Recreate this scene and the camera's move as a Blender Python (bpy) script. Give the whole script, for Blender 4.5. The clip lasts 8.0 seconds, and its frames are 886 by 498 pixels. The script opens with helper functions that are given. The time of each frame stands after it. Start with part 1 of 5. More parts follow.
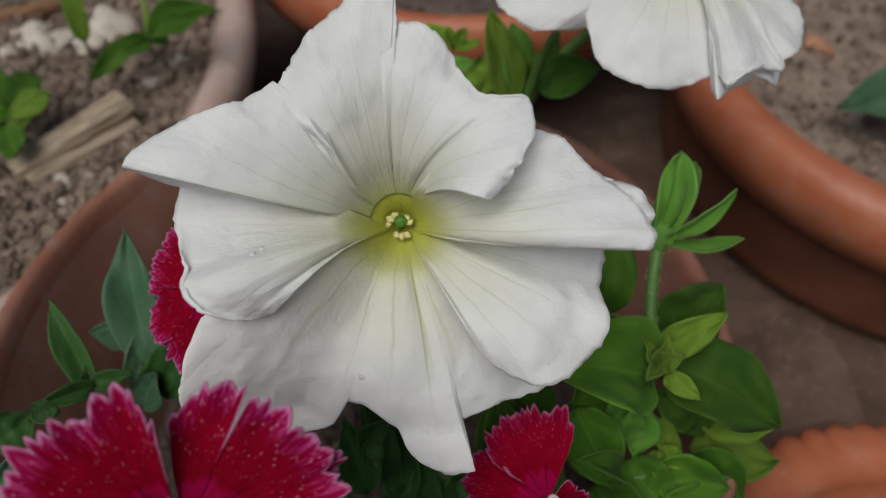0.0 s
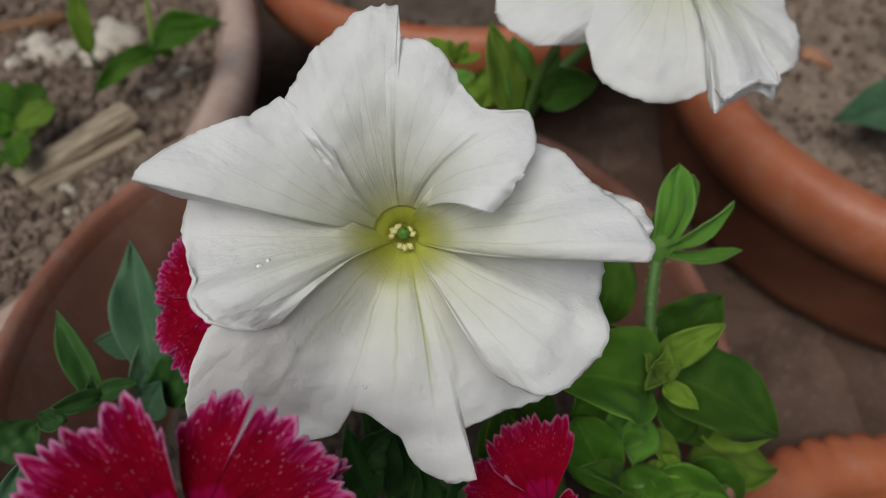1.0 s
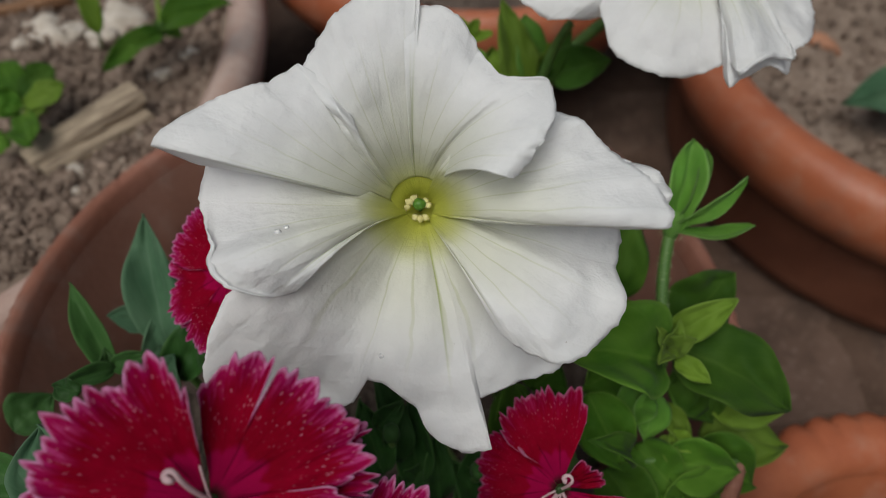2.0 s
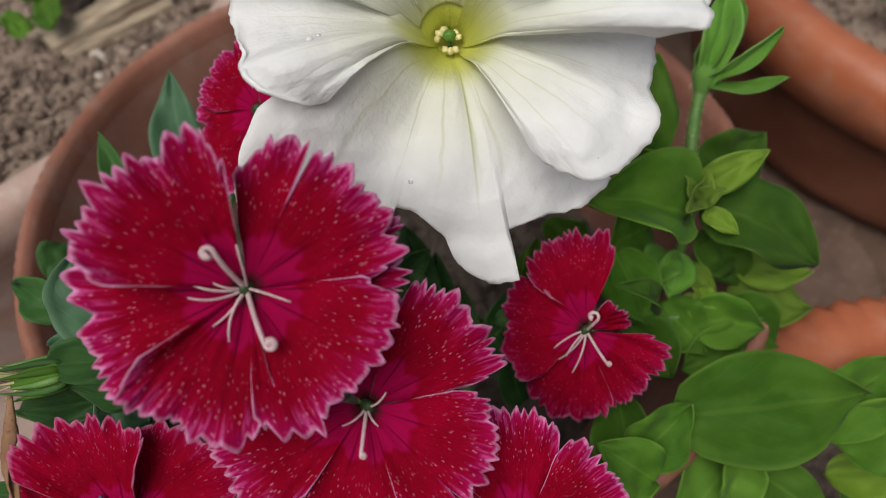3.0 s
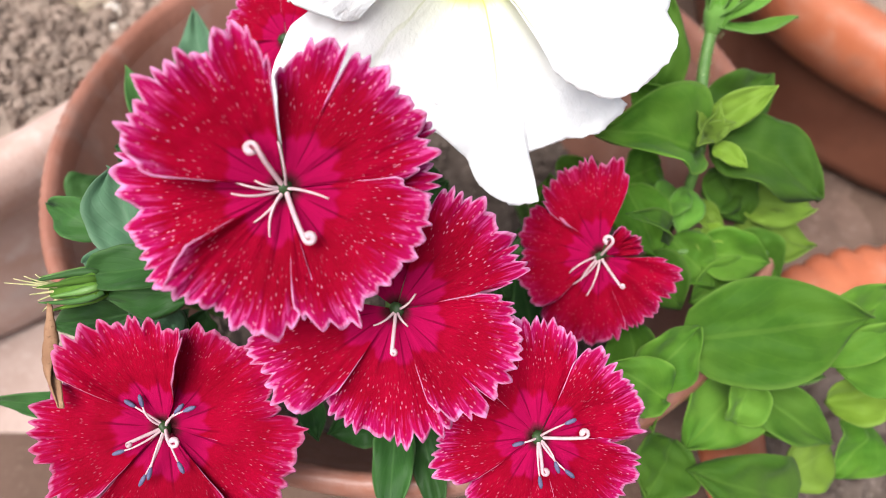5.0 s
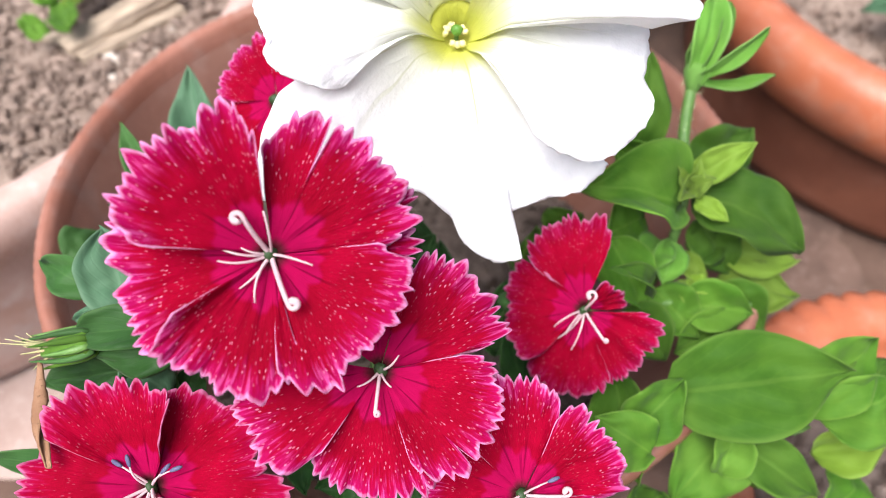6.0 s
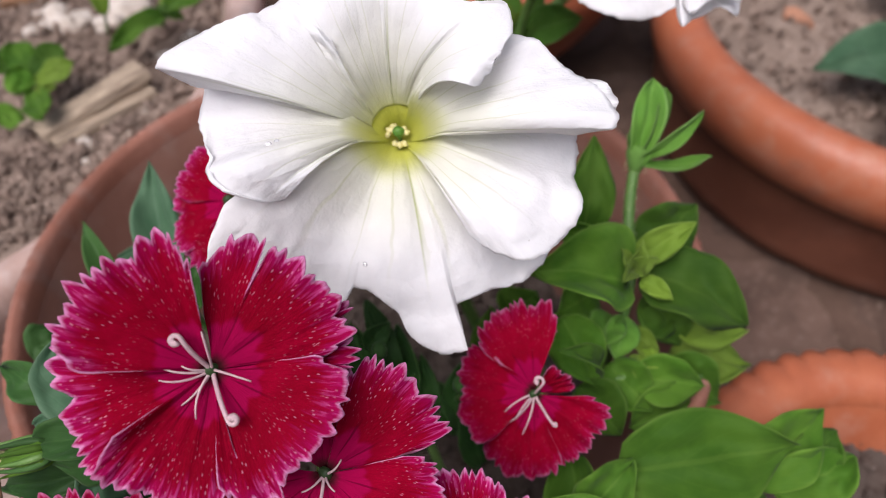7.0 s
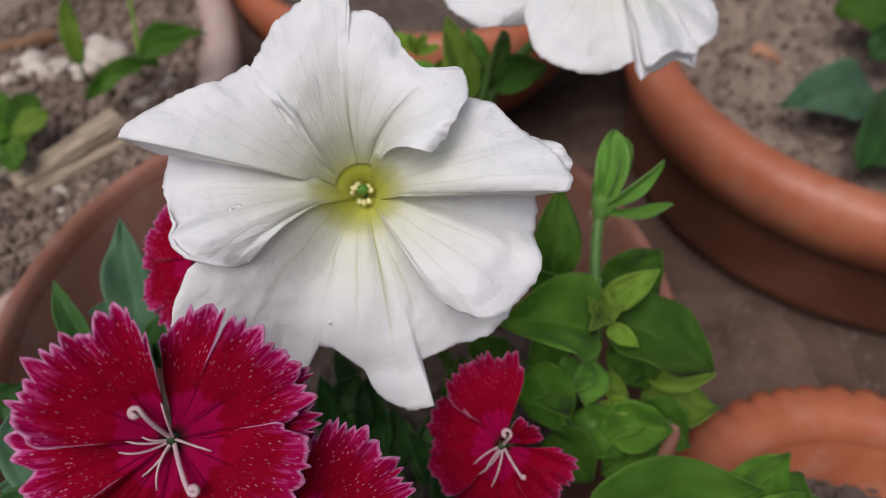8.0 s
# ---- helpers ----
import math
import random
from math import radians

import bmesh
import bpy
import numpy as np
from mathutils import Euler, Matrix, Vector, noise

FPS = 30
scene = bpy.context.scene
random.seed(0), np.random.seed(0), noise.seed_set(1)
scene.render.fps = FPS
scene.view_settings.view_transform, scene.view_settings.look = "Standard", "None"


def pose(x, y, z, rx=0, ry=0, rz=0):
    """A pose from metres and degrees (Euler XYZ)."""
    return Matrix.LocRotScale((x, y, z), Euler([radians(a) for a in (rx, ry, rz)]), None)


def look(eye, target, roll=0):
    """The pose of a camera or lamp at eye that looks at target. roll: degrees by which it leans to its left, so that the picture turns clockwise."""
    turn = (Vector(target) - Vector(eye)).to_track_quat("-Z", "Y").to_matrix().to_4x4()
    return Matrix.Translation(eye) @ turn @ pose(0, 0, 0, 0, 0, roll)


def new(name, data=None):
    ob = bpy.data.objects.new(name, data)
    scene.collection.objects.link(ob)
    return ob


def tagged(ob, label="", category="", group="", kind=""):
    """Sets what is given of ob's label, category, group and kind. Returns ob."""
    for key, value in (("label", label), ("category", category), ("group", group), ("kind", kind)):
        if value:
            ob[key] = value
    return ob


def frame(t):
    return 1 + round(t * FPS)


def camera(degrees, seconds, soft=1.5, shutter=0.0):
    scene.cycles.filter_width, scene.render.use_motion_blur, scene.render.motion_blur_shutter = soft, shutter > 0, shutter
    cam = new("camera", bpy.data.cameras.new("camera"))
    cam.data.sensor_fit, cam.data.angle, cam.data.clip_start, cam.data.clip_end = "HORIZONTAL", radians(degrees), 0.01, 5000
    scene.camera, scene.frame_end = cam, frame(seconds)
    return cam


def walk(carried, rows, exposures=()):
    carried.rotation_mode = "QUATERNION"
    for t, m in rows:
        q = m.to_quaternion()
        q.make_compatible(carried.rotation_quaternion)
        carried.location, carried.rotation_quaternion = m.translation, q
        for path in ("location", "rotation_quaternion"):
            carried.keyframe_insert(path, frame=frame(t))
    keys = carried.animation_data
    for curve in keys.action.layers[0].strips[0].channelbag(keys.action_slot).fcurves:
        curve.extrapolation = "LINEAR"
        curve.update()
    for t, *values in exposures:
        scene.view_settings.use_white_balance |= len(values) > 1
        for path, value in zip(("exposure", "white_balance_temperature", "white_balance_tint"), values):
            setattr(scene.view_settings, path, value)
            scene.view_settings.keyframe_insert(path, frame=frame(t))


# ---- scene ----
cam = camera(63.2, 8.0, soft=1.0)
PATH = [
    (0.0, 0.0, 0.0, 0.27, 38.0, -0.0, -0.0),
    (0.5, -0.00032, -0.00042, 0.27145, 38.514, 0.043, -0.019),
    (1.0, -0.00047, -0.00102, 0.27211, 38.688, -0.064, 0.055),
    (2.3, -0.004, -0.00802, 0.26675, 37.347, -0.252, 0.36),
    (2.5, -0.00416, -0.01236, 0.2637, 36.427, 0.27, 0.703),
    (3.0, -0.00598, -0.02296, 0.25555, 34.583, 0.375, 1.357),
    (3.5, -0.00697, -0.02796, 0.25521, 35.36, -0.156, 1.208),
    (4.0, -0.01014, -0.03234, 0.25517, 34.803, -0.745, 1.259),
    (4.5, -0.01241, -0.03637, 0.25291, 33.978, -0.318, 1.6),
    (4.7, -0.01197, -0.03672, 0.25256, 33.625, -0.221, 1.418),
    (5.8, -0.00872, -0.0357, 0.25543, 34.862, -0.235, 1.71),
    (6.0, -0.00825, -0.03384, 0.25788, 36.058, -0.187, 1.328),
    (6.5, -0.00258, -0.02998, 0.26395, 38.087, 0.347, 0.595),
    (7.0, 0.00213, -0.0275, 0.26903, 38.936, 0.815, -0.384),
    (7.5, 0.00714, -0.02367, 0.27432, 40.342, 1.123, -1.712),
    (8.0, 0.00758, -0.02379, 0.27481, 40.835, 0.88, -1.723),
]
# ---- light ----
EXPOSURES = [
    (0.0, -0.09, 6320, 7), (2.3, -0.09, 6320, 7), (2.8, 0.07, 6400, 8), (3.0, 0.40, 6450, 9), (3.2, 0.80, 6450, 10), (3.5, 1.10, 6450, 10), (4.0, 1.31, 6400, 10),
    (4.5, 1.51, 6300, 11), (6.0, 1.85, 6080, 15), (6.5, 1.43, 6170, 18), (7.0, 0.81, 6180, 20), (7.5, 0.41, 6170, 18), (8.0, 0.27, 6200, 16),
]
walk(cam, [(t, pose(x, y, z, rx, ry, rz)) for t, x, y, z, rx, ry, rz in PATH], EXPOSURES)
cam.data.dof.use_dof = True
cam.data.dof.focus_distance = 0.125
cam.data.dof.aperture_fstop = 14.0

world = bpy.data.worlds.new("overcast_sky")
scene.world = world
world.use_nodes = True
sky = world.node_tree.nodes.new("ShaderNodeTexSky")
sky.sky_type = "NISHITA"
sky.sun_disc = False
sky.sun_elevation = radians(63.2)
sky.sun_rotation = radians(213.7)
sky.dust_density = 4.0
back = world.node_tree.nodes["Background"]
back.inputs["Strength"].default_value = 0.066
cloud = world.node_tree.nodes.new("ShaderNodeHueSaturation")
cloud.inputs["Saturation"].default_value = 0.5
world.node_tree.links.new(sky.outputs[0], cloud.inputs["Color"])
world.node_tree.links.new(cloud.outputs[0], back.inputs[0])
sun = new("sun", bpy.data.lights.new("sun", "SUN"))
sun.data.energy = 2.1
sun.data.angle = radians(42)
sun.data.color = (1.0, 0.96, 0.9)
sun.matrix_world = look((-0.28, -0.42, 1.0), (0, 0, 0))


# ---- materials ----
def add(nt, kind, **values):
    """A node with its input values or links set by name; a leading underscore sets a property."""
    n = nt.nodes.new("ShaderNode" + kind)
    for key, v in values.items():
        if key == "op":
            n.operation = v
        elif key == "blend":
            n.blend_type = v
    for key, v in values.items():
        if key in ("op", "blend"):
            continue
        slot = n.inputs[int(key[1:])] if key[0] == "i" and key[1:].isdigit() else n.inputs[key.replace("_", " ")]
        if isinstance(v, bpy.types.NodeSocket):
            nt.links.new(v, slot)
        else:
            slot.default_value = v
    return n


def rgb(c):
    return (c[0], c[1], c[2], 1.0)


def mix(nt, fac, a, b, blend="MIX"):
    n = nt.nodes.new("ShaderNodeMix")
    n.data_type, n.blend_type = "RGBA", blend
    for slot, v in ((n.inputs[0], fac), (n.inputs[6], a), (n.inputs[7], b)):
        if isinstance(v, bpy.types.NodeSocket):
            nt.links.new(v, slot)
        else:
            slot.default_value = v if not isinstance(v, tuple) else rgb(v)
    return n.outputs[2]


def step(nt, value, lo, hi):
    """0 below lo, 1 above hi, smooth between."""
    n = nt.nodes.new("ShaderNodeMapRange")
    n.interpolation_type = "SMOOTHSTEP"
    nt.links.new(value, n.inputs[0])
    n.inputs[1].default_value, n.inputs[2].default_value = lo, hi
    return n.outputs[0]


def calc(nt, op, a, b=0.0):
    n = nt.nodes.new("ShaderNodeMath")
    n.operation = op
    for slot, v in ((n.inputs[0], a), (n.inputs[1], b)):
        if isinstance(v, bpy.types.NodeSocket):
            nt.links.new(v, slot)
        else:
            slot.default_value = v
    return n.outputs[0]


def attr(nt, name):
    n = nt.nodes.new("ShaderNodeAttribute")
    n.attribute_name = name
    return n.outputs["Fac"]


def place(nt):
    return nt.nodes.new("ShaderNodeTexCoord").outputs["Object"]


def noise_at(nt, scale, detail=4.0, vec=None, rough=0.6):
    return add(nt, "TexNoise", Vector=vec or place(nt), Scale=scale, Detail=detail, Roughness=rough).outputs[0]


def vary(nt, colour, amount=0.1):
    """Lets each object differ a little in brightness."""
    r = nt.nodes.new("ShaderNodeObjectInfo").outputs["Random"]
    v = add(nt, "MapRange", Value=r, To_Min=1.0 - amount, To_Max=1.0 + amount).outputs[0]
    return add(nt, "HueSaturation", Value=v, Color=colour).outputs[0]


def material(name):
    m = bpy.data.materials.new(name)
    m.use_nodes = True
    return m, m.node_tree, m.node_tree.nodes["Principled BSDF"]


def bump(nt, bsdf, height, strength, distance):
    b = add(nt, "Bump", Height=height, Strength=strength, Distance=distance)
    nt.links.new(b.outputs[0], bsdf.inputs["Normal"])


def thin(nt, bsdf, colour, share):
    """Lets part of the light through, as petals and leaves do."""
    t = nt.nodes.new("ShaderNodeBsdfTranslucent")
    nt.links.new(colour, t.inputs[0])
    mx = nt.nodes.new("ShaderNodeMixShader")
    mx.inputs[0].default_value = share
    nt.links.new(bsdf.outputs[0], mx.inputs[1])
    nt.links.new(t.outputs[0], mx.inputs[2])
    nt.links.new(mx.outputs[0], nt.nodes["Material Output"].inputs[0])


def rough_mat(name, c1, c2, c3, scale, rough, relief, distance, spec=0.3, amount=0.08, grains=0.0):
    """Two-scale mottled surface: c1 to c2 in large patches, c3 in fine specks."""
    m, nt, b = material(name)
    big, fine = noise_at(nt, scale, 5.0), noise_at(nt, scale * 9, 4.0)
    c = mix(nt, step(nt, big, 0.35, 0.65), c1, c2)
    c = vary(nt, mix(nt, step(nt, fine, 0.55, 0.72), c, c3), amount)
    if grains:
        v = add(nt, "MapRange", Value=nt.nodes.new("ShaderNodeNewGeometry").outputs["Random Per Island"], To_Min=1.0 - grains, To_Max=1.0 + grains).outputs[0]
        c = add(nt, "HueSaturation", Value=v, Color=c).outputs[0]
    nt.links.new(c, b.inputs["Base Color"])
    b.inputs["Roughness"].default_value = rough
    b.inputs["Specular IOR Level"].default_value = spec
    bump(nt, b, calc(nt, "ADD", calc(nt, "MULTIPLY", big, 1.2), calc(nt, "MULTIPLY", fine, 0.5)), relief, distance)
    return m


def terracotta(name, c1, c2, pale, pale_share):
    """Fired clay with pale lime bloom, darker damp patches and fine grit."""
    m, nt, b = material(name)
    big, mid, fine = noise_at(nt, 28, 5.0), noise_at(nt, 90, 4.0), noise_at(nt, 700, 3.0)
    c = mix(nt, step(nt, big, 0.38, 0.66), c1, c2)
    c = mix(nt, calc(nt, "MULTIPLY", step(nt, mid, 0.5, 0.75), pale_share), c, pale)
    scuff = calc(nt, "MULTIPLY", step(nt, noise_at(nt, 17, 6.0), 0.50, 0.64), step(nt, noise_at(nt, 240, 5.0), 0.36, 0.62))
    c = mix(nt, calc(nt, "MULTIPLY", scuff, 0.8 * pale_share**1.5), c, pale)
    c = mix(nt, calc(nt, "MULTIPLY", step(nt, noise_at(nt, 45, 6.0), 0.56, 0.70), 0.35), c, tuple(0.55 * k for k in c1))
    c = mix(nt, calc(nt, "MULTIPLY", step(nt, fine, 0.6, 0.75), 0.25), c, (0.12, 0.05, 0.03))
    nt.links.new(c, b.inputs["Base Color"])
    nt.links.new(add(nt, "MapRange", Value=mid, To_Min=0.22, To_Max=0.62).outputs[0], b.inputs["Roughness"])
    b.inputs["Specular IOR Level"].default_value = 0.35
    bump(nt, b, calc(nt, "ADD", mid, calc(nt, "MULTIPLY", fine, 0.4)), 0.35, 0.0012)
    return m


def leaf_mat(name, dark, light, vein, gloss=0.45, share=0.25):
    """Leaf blade with a pale midrib and side veins, from the attributes along and across."""
    m, nt, b = material(name)
    along, across = attr(nt, "along"), attr(nt, "across")
    a = calc(nt, "ABSOLUTE", across)
    big, fine = noise_at(nt, 90, 4.0), noise_at(nt, 900, 3.0)
    c = mix(nt, step(nt, big, 0.3, 0.7), dark, light)
    c = mix(nt, calc(nt, "MULTIPLY", step(nt, noise_at(nt, 38, 3.0), 0.42, 0.68), 0.35), c, vein)
    side = calc(nt, "SINE", calc(nt, "ADD", calc(nt, "ADD", calc(nt, "MULTIPLY", along, 34.0), calc(nt, "MULTIPLY", big, 5.0)), calc(nt, "MULTIPLY", a, -22.0)))
    c = mix(nt, calc(nt, "MULTIPLY", step(nt, side, 0.85, 1.0), 0.07), c, vein)
    rib = calc(nt, "SUBTRACT", 1.0, step(nt, a, 0.02, 0.07))
    c = mix(nt, calc(nt, "MULTIPLY", rib, 0.28), c, vein)
    c = mix(nt, calc(nt, "MULTIPLY", step(nt, a, 0.90, 1.0), 0.5), c, vein)
    c = vary(nt, c, 0.34)
    nt.links.new(c, b.inputs["Base Color"])
    b.inputs["Roughness"].default_value = gloss
    b.inputs["Specular IOR Level"].default_value = 0.13
    h = calc(nt, "ADD", calc(nt, "MULTIPLY", fine, 0.3), calc(nt, "SUBTRACT", calc(nt, "MULTIPLY", big, 0.8), calc(nt, "MULTIPLY", step(nt, side, 0.6, 1.0), 0.2)))
    b.inputs["Sheen Weight"].default_value = 0.05
    b.inputs["Sheen Roughness"].default_value = 0.6
    bump(nt, b, h, 0.25, 0.0007)
    thin(nt, b, mix(nt, 1.0, c, (1.2, 1.3, 0.4), "MULTIPLY"), share)
    return m


def white_petal_mat():
    """White corolla: green-yellow throat, a green main vein in each petal, faint side veins and crêpe relief."""
    m, nt, b = material("white_petal")
    r, v, u = attr(nt, "radial"), attr(nt, "vein"), attr(nt, "lateral")
    fine, mid = noise_at(nt, 800, 4.0), noise_at(nt, 150, 4.0)
    c = mix(nt, step(nt, mid, 0.3, 0.75), (0.88, 0.88, 0.875), (0.83, 0.832, 0.83))
    c = mix(nt, calc(nt, "MULTIPLY", calc(nt, "SUBTRACT", 1.0, step(nt, r, 0.10, 0.80)), 0.62), c, (0.74, 0.745, 0.55))
    wob = calc(nt, "ADD", calc(nt, "MULTIPLY", u, 7.0), calc(nt, "MULTIPLY", noise_at(nt, 45, 3.0), 0.7))
    lines = step(nt, calc(nt, "COSINE", calc(nt, "MULTIPLY", wob, 6.2832)), 0.95, 1.0)
    fade = calc(nt, "MULTIPLY", step(nt, r, 0.06, 0.2), calc(nt, "SUBTRACT", 1.0, step(nt, r, 0.3, 0.9)))
    c = mix(nt, calc(nt, "MULTIPLY", calc(nt, "MULTIPLY", lines, fade), 0.34), c, (0.46, 0.49, 0.20))
    main = calc(nt, "MULTIPLY", calc(nt, "SUBTRACT", 1.0, step(nt, v, 0.0, 1.0)), calc(nt, "SUBTRACT", 1.0, step(nt, r, 0.4, 0.95)))
    c = mix(nt, calc(nt, "MULTIPLY", main, 0.75), c, (0.36, 0.42, 0.09))
    c = mix(nt, calc(nt, "SUBTRACT", 1.0, step(nt, calc(nt, "ADD", r, calc(nt, "MULTIPLY", mid, 0.06)), 0.06, 0.31)), c, (0.70, 0.72, 0.13))
    spots = nt.nodes.new("ShaderNodeTexVoronoi")
    nt.links.new(place(nt), spots.inputs["Vector"])
    spots.inputs["Scale"].default_value = 110.0
    c = mix(nt, calc(nt, "MULTIPLY", calc(nt, "SUBTRACT", 1.0, step(nt, spots.outputs["Distance"], 0.012, 0.022)), 0.35), c, (0.25, 0.2, 0.12))
    nt.links.new(c, b.inputs["Base Color"])
    b.inputs["Roughness"].default_value = 0.6
    b.inputs["Specular IOR Level"].default_value = 0.25
    crepe = add(nt, "TexNoise", Vector=add(nt, "CombineXYZ", X=calc(nt, "MULTIPLY", u, 20.0), Y=calc(nt, "MULTIPLY", r, 7.0), Z=calc(nt, "MULTIPLY", mid, 2.5)).outputs[0], Scale=1.0, Detail=6.0, Distortion=0.6).outputs[0]
    relief = calc(nt, "ADD", calc(nt, "MULTIPLY", crepe, 1.0), calc(nt, "MULTIPLY", fine, 0.34))
    relief = calc(nt, "SUBTRACT", calc(nt, "ADD", relief, calc(nt, "ADD", calc(nt, "MULTIPLY", mid, 0.45), calc(nt, "MULTIPLY", noise_at(nt, 420, 3.0), 0.8))), calc(nt, "MULTIPLY", lines, 0.08))
    bump(nt, b, relief, 0.40, 0.0011)
    thin(nt, b, c, 0.43)
    return m


def red_petal_mat(name="red_petal", speckled=1.0, rim=1.0):
    """Crimson petal: magenta streaks towards the rim, pale fringe, pale specks, a brighter inner disc and dark basal lines."""
    m, nt, b = material(name)
    r, u, e = attr(nt, "radial"), attr(nt, "lateral"), attr(nt, "edge")
    odd = calc(nt, "MULTIPLY", nt.nodes.new("ShaderNodeObjectInfo").outputs["Random"], 40.0)
    fine, mid = noise_at(nt, 900, 3.0), noise_at(nt, 140, 4.0)
    streak = add(nt, "TexNoise", Vector=add(nt, "CombineXYZ", X=calc(nt, "MULTIPLY", u, 30.0), Y=calc(nt, "MULTIPLY", r, 5.0), Z=odd).outputs[0], Scale=1.0, Detail=4.0).outputs[0]
    c = mix(nt, step(nt, mid, 0.3, 0.7), (0.188, 0.0004, 0.010), (0.250, 0.0005, 0.016))
    c = mix(nt, calc(nt, "MULTIPLY", step(nt, calc(nt, "ADD", r, calc(nt, "MULTIPLY", streak, 0.5)), 0.98, 1.40), 0.9 * (0.15 + 0.85 * rim)), c, (0.365, 0.007, 0.13))
    lobe = calc(nt, "ADD", calc(nt, "ADD", r, calc(nt, "MULTIPLY", mid, 0.16)), calc(nt, "MULTIPLY", calc(nt, "ABSOLUTE", calc(nt, "SINE", calc(nt, "MULTIPLY", u, 4.7))), -0.06))
    ring = calc(nt, "SUBTRACT", 1.0, step(nt, lobe, 0.37, 0.43))
    c = mix(nt, calc(nt, "MULTIPLY", ring, 0.45), c, (0.38, 0.004, 0.09))
    cell = nt.nodes.new("ShaderNodeTexVoronoi")
    nt.links.new(add(nt, "CombineXYZ", X=calc(nt, "MULTIPLY", u, 21.0), Y=calc(nt, "MULTIPLY", r, 16.0), Z=odd).outputs[0], cell.inputs["Vector"])
    cell.inputs["Scale"].default_value = 1.0
    speck = calc(nt, "SUBTRACT", 1.0, step(nt, cell.outputs["Distance"], 0.13, 0.27))
    speck = calc(nt, "MULTIPLY", speck, calc(nt, "MULTIPLY", step(nt, r, 0.38, 0.75), step(nt, noise_at(nt, 420, 3.0), 0.34, 0.56)))
    c = mix(nt, calc(nt, "MULTIPLY", speck, 0.46 * speckled), c, (0.66, 0.26, 0.38))
    line = calc(nt, "MULTIPLY", step(nt, streak, 0.52, 0.64), step(nt, calc(nt, "ADD", r, calc(nt, "MULTIPLY", mid, 0.2)), 0.82, 1.12))
    c = mix(nt, calc(nt, "MULTIPLY", line, 0.55 * rim), c, (0.56, 0.10, 0.29))
    c = mix(nt, calc(nt, "MULTIPLY", step(nt, calc(nt, "ADD", e, calc(nt, "MULTIPLY", streak, 0.5)), 0.98, 1.42), 0.95 * (0.3 + 0.7 * rim)), c, (0.62, 0.30, 0.49))
    base = calc(nt, "MULTIPLY", step(nt, calc(nt, "COSINE", calc(nt, "ADD", calc(nt, "MULTIPLY", u, 9.4), calc(nt, "ADD", calc(nt, "MULTIPLY", mid, 0.9), 2.8))), 0.90, 1.0), calc(nt, "MULTIPLY", step(nt, r, 0.08, 0.2), calc(nt, "SUBTRACT", 1.0, step(nt, r, 0.32, 0.56))))
    c = mix(nt, calc(nt, "MULTIPLY", base, 0.6), c, (0.06, 0.0, 0.006))
    # Shade of the hollow at the flower's centre, painted onto the petal bases.
    c = mix(nt, calc(nt, "MULTIPLY", calc(nt, "SUBTRACT", 1.0, step(nt, r, 0.03, 0.12)), 0.85), c, (0.03, 0.012, 0.01))
    c = vary(nt, c, 0.1)
    nt.links.new(c, b.inputs["Base Color"])
    b.inputs["Roughness"].default_value = 0.75
    b.inputs["Specular IOR Level"].default_value = 0.03
    bump(nt, b, calc(nt, "ADD", calc(nt, "MULTIPLY", fine, 0.4), calc(nt, "ADD", calc(nt, "MULTIPLY", streak, 0.6), mid)), 0.5, 0.0009)
    thin(nt, b, c, 0.22)
    return m


WHITE = white_petal_mat()
RED = red_petal_mat()
RED_PLAIN = red_petal_mat("plain_red_petal", 0.4, 0.3)
LEAF_PETUNIA = leaf_mat("petunia_leaf", (0.040, 0.122, 0.007), (0.070, 0.168, 0.012), (0.15, 0.27, 0.04), gloss=0.65, share=0.42)
LEAF_BUD = leaf_mat("bud_leaf", (0.072, 0.196, 0.020), (0.105, 0.24, 0.028), (0.19, 0.32, 0.10), gloss=0.75)
LEAF_YOUNG = leaf_mat("young_leaf", (0.115, 0.205, 0.015), (0.15, 0.25, 0.022), (0.22, 0.33, 0.06), gloss=0.6, share=0.35)
LEAF_DIANTHUS = leaf_mat("dianthus_leaf", (0.014, 0.052, 0.008), (0.024, 0.078, 0.013), (0.07, 0.15, 0.04), gloss=0.5)
LEAF_GREY = leaf_mat("bloomy_leaf", (0.042, 0.102, 0.050), (0.064, 0.136, 0.070), (0.12, 0.20, 0.12), gloss=0.6)
STEM = rough_mat("green_stem", (0.07, 0.15, 0.03), (0.095, 0.18, 0.04), (0.15, 0.24, 0.08), 120, 0.5, 0.3, 0.0004)
STYLE = rough_mat("pale_style", (0.47, 0.33, 0.34), (0.40, 0.26, 0.28), (0.56, 0.44, 0.42), 500, 0.6, 0.3, 0.0003)
ANTHER = rough_mat("slate_anther", (0.06, 0.06, 0.12), (0.09, 0.085, 0.15), (0.14, 0.13, 0.19), 900, 0.7, 0.4, 0.0003)
POLLEN = rough_mat("cream_pollen", (0.68, 0.62, 0.30), (0.60, 0.54, 0.24), (0.75, 0.70, 0.42), 1200, 0.8, 0.5, 0.0003)
HEART = rough_mat("dark_green_heart", (0.014, 0.032, 0.008), (0.02, 0.045, 0.011), (0.05, 0.09, 0.025), 900, 0.5, 0.3, 0.0003)
STIGMA = rough_mat("green_stigma", (0.06, 0.16, 0.02), (0.09, 0.20, 0.03), (0.14, 0.26, 0.06), 900, 0.35, 0.3, 0.0003)
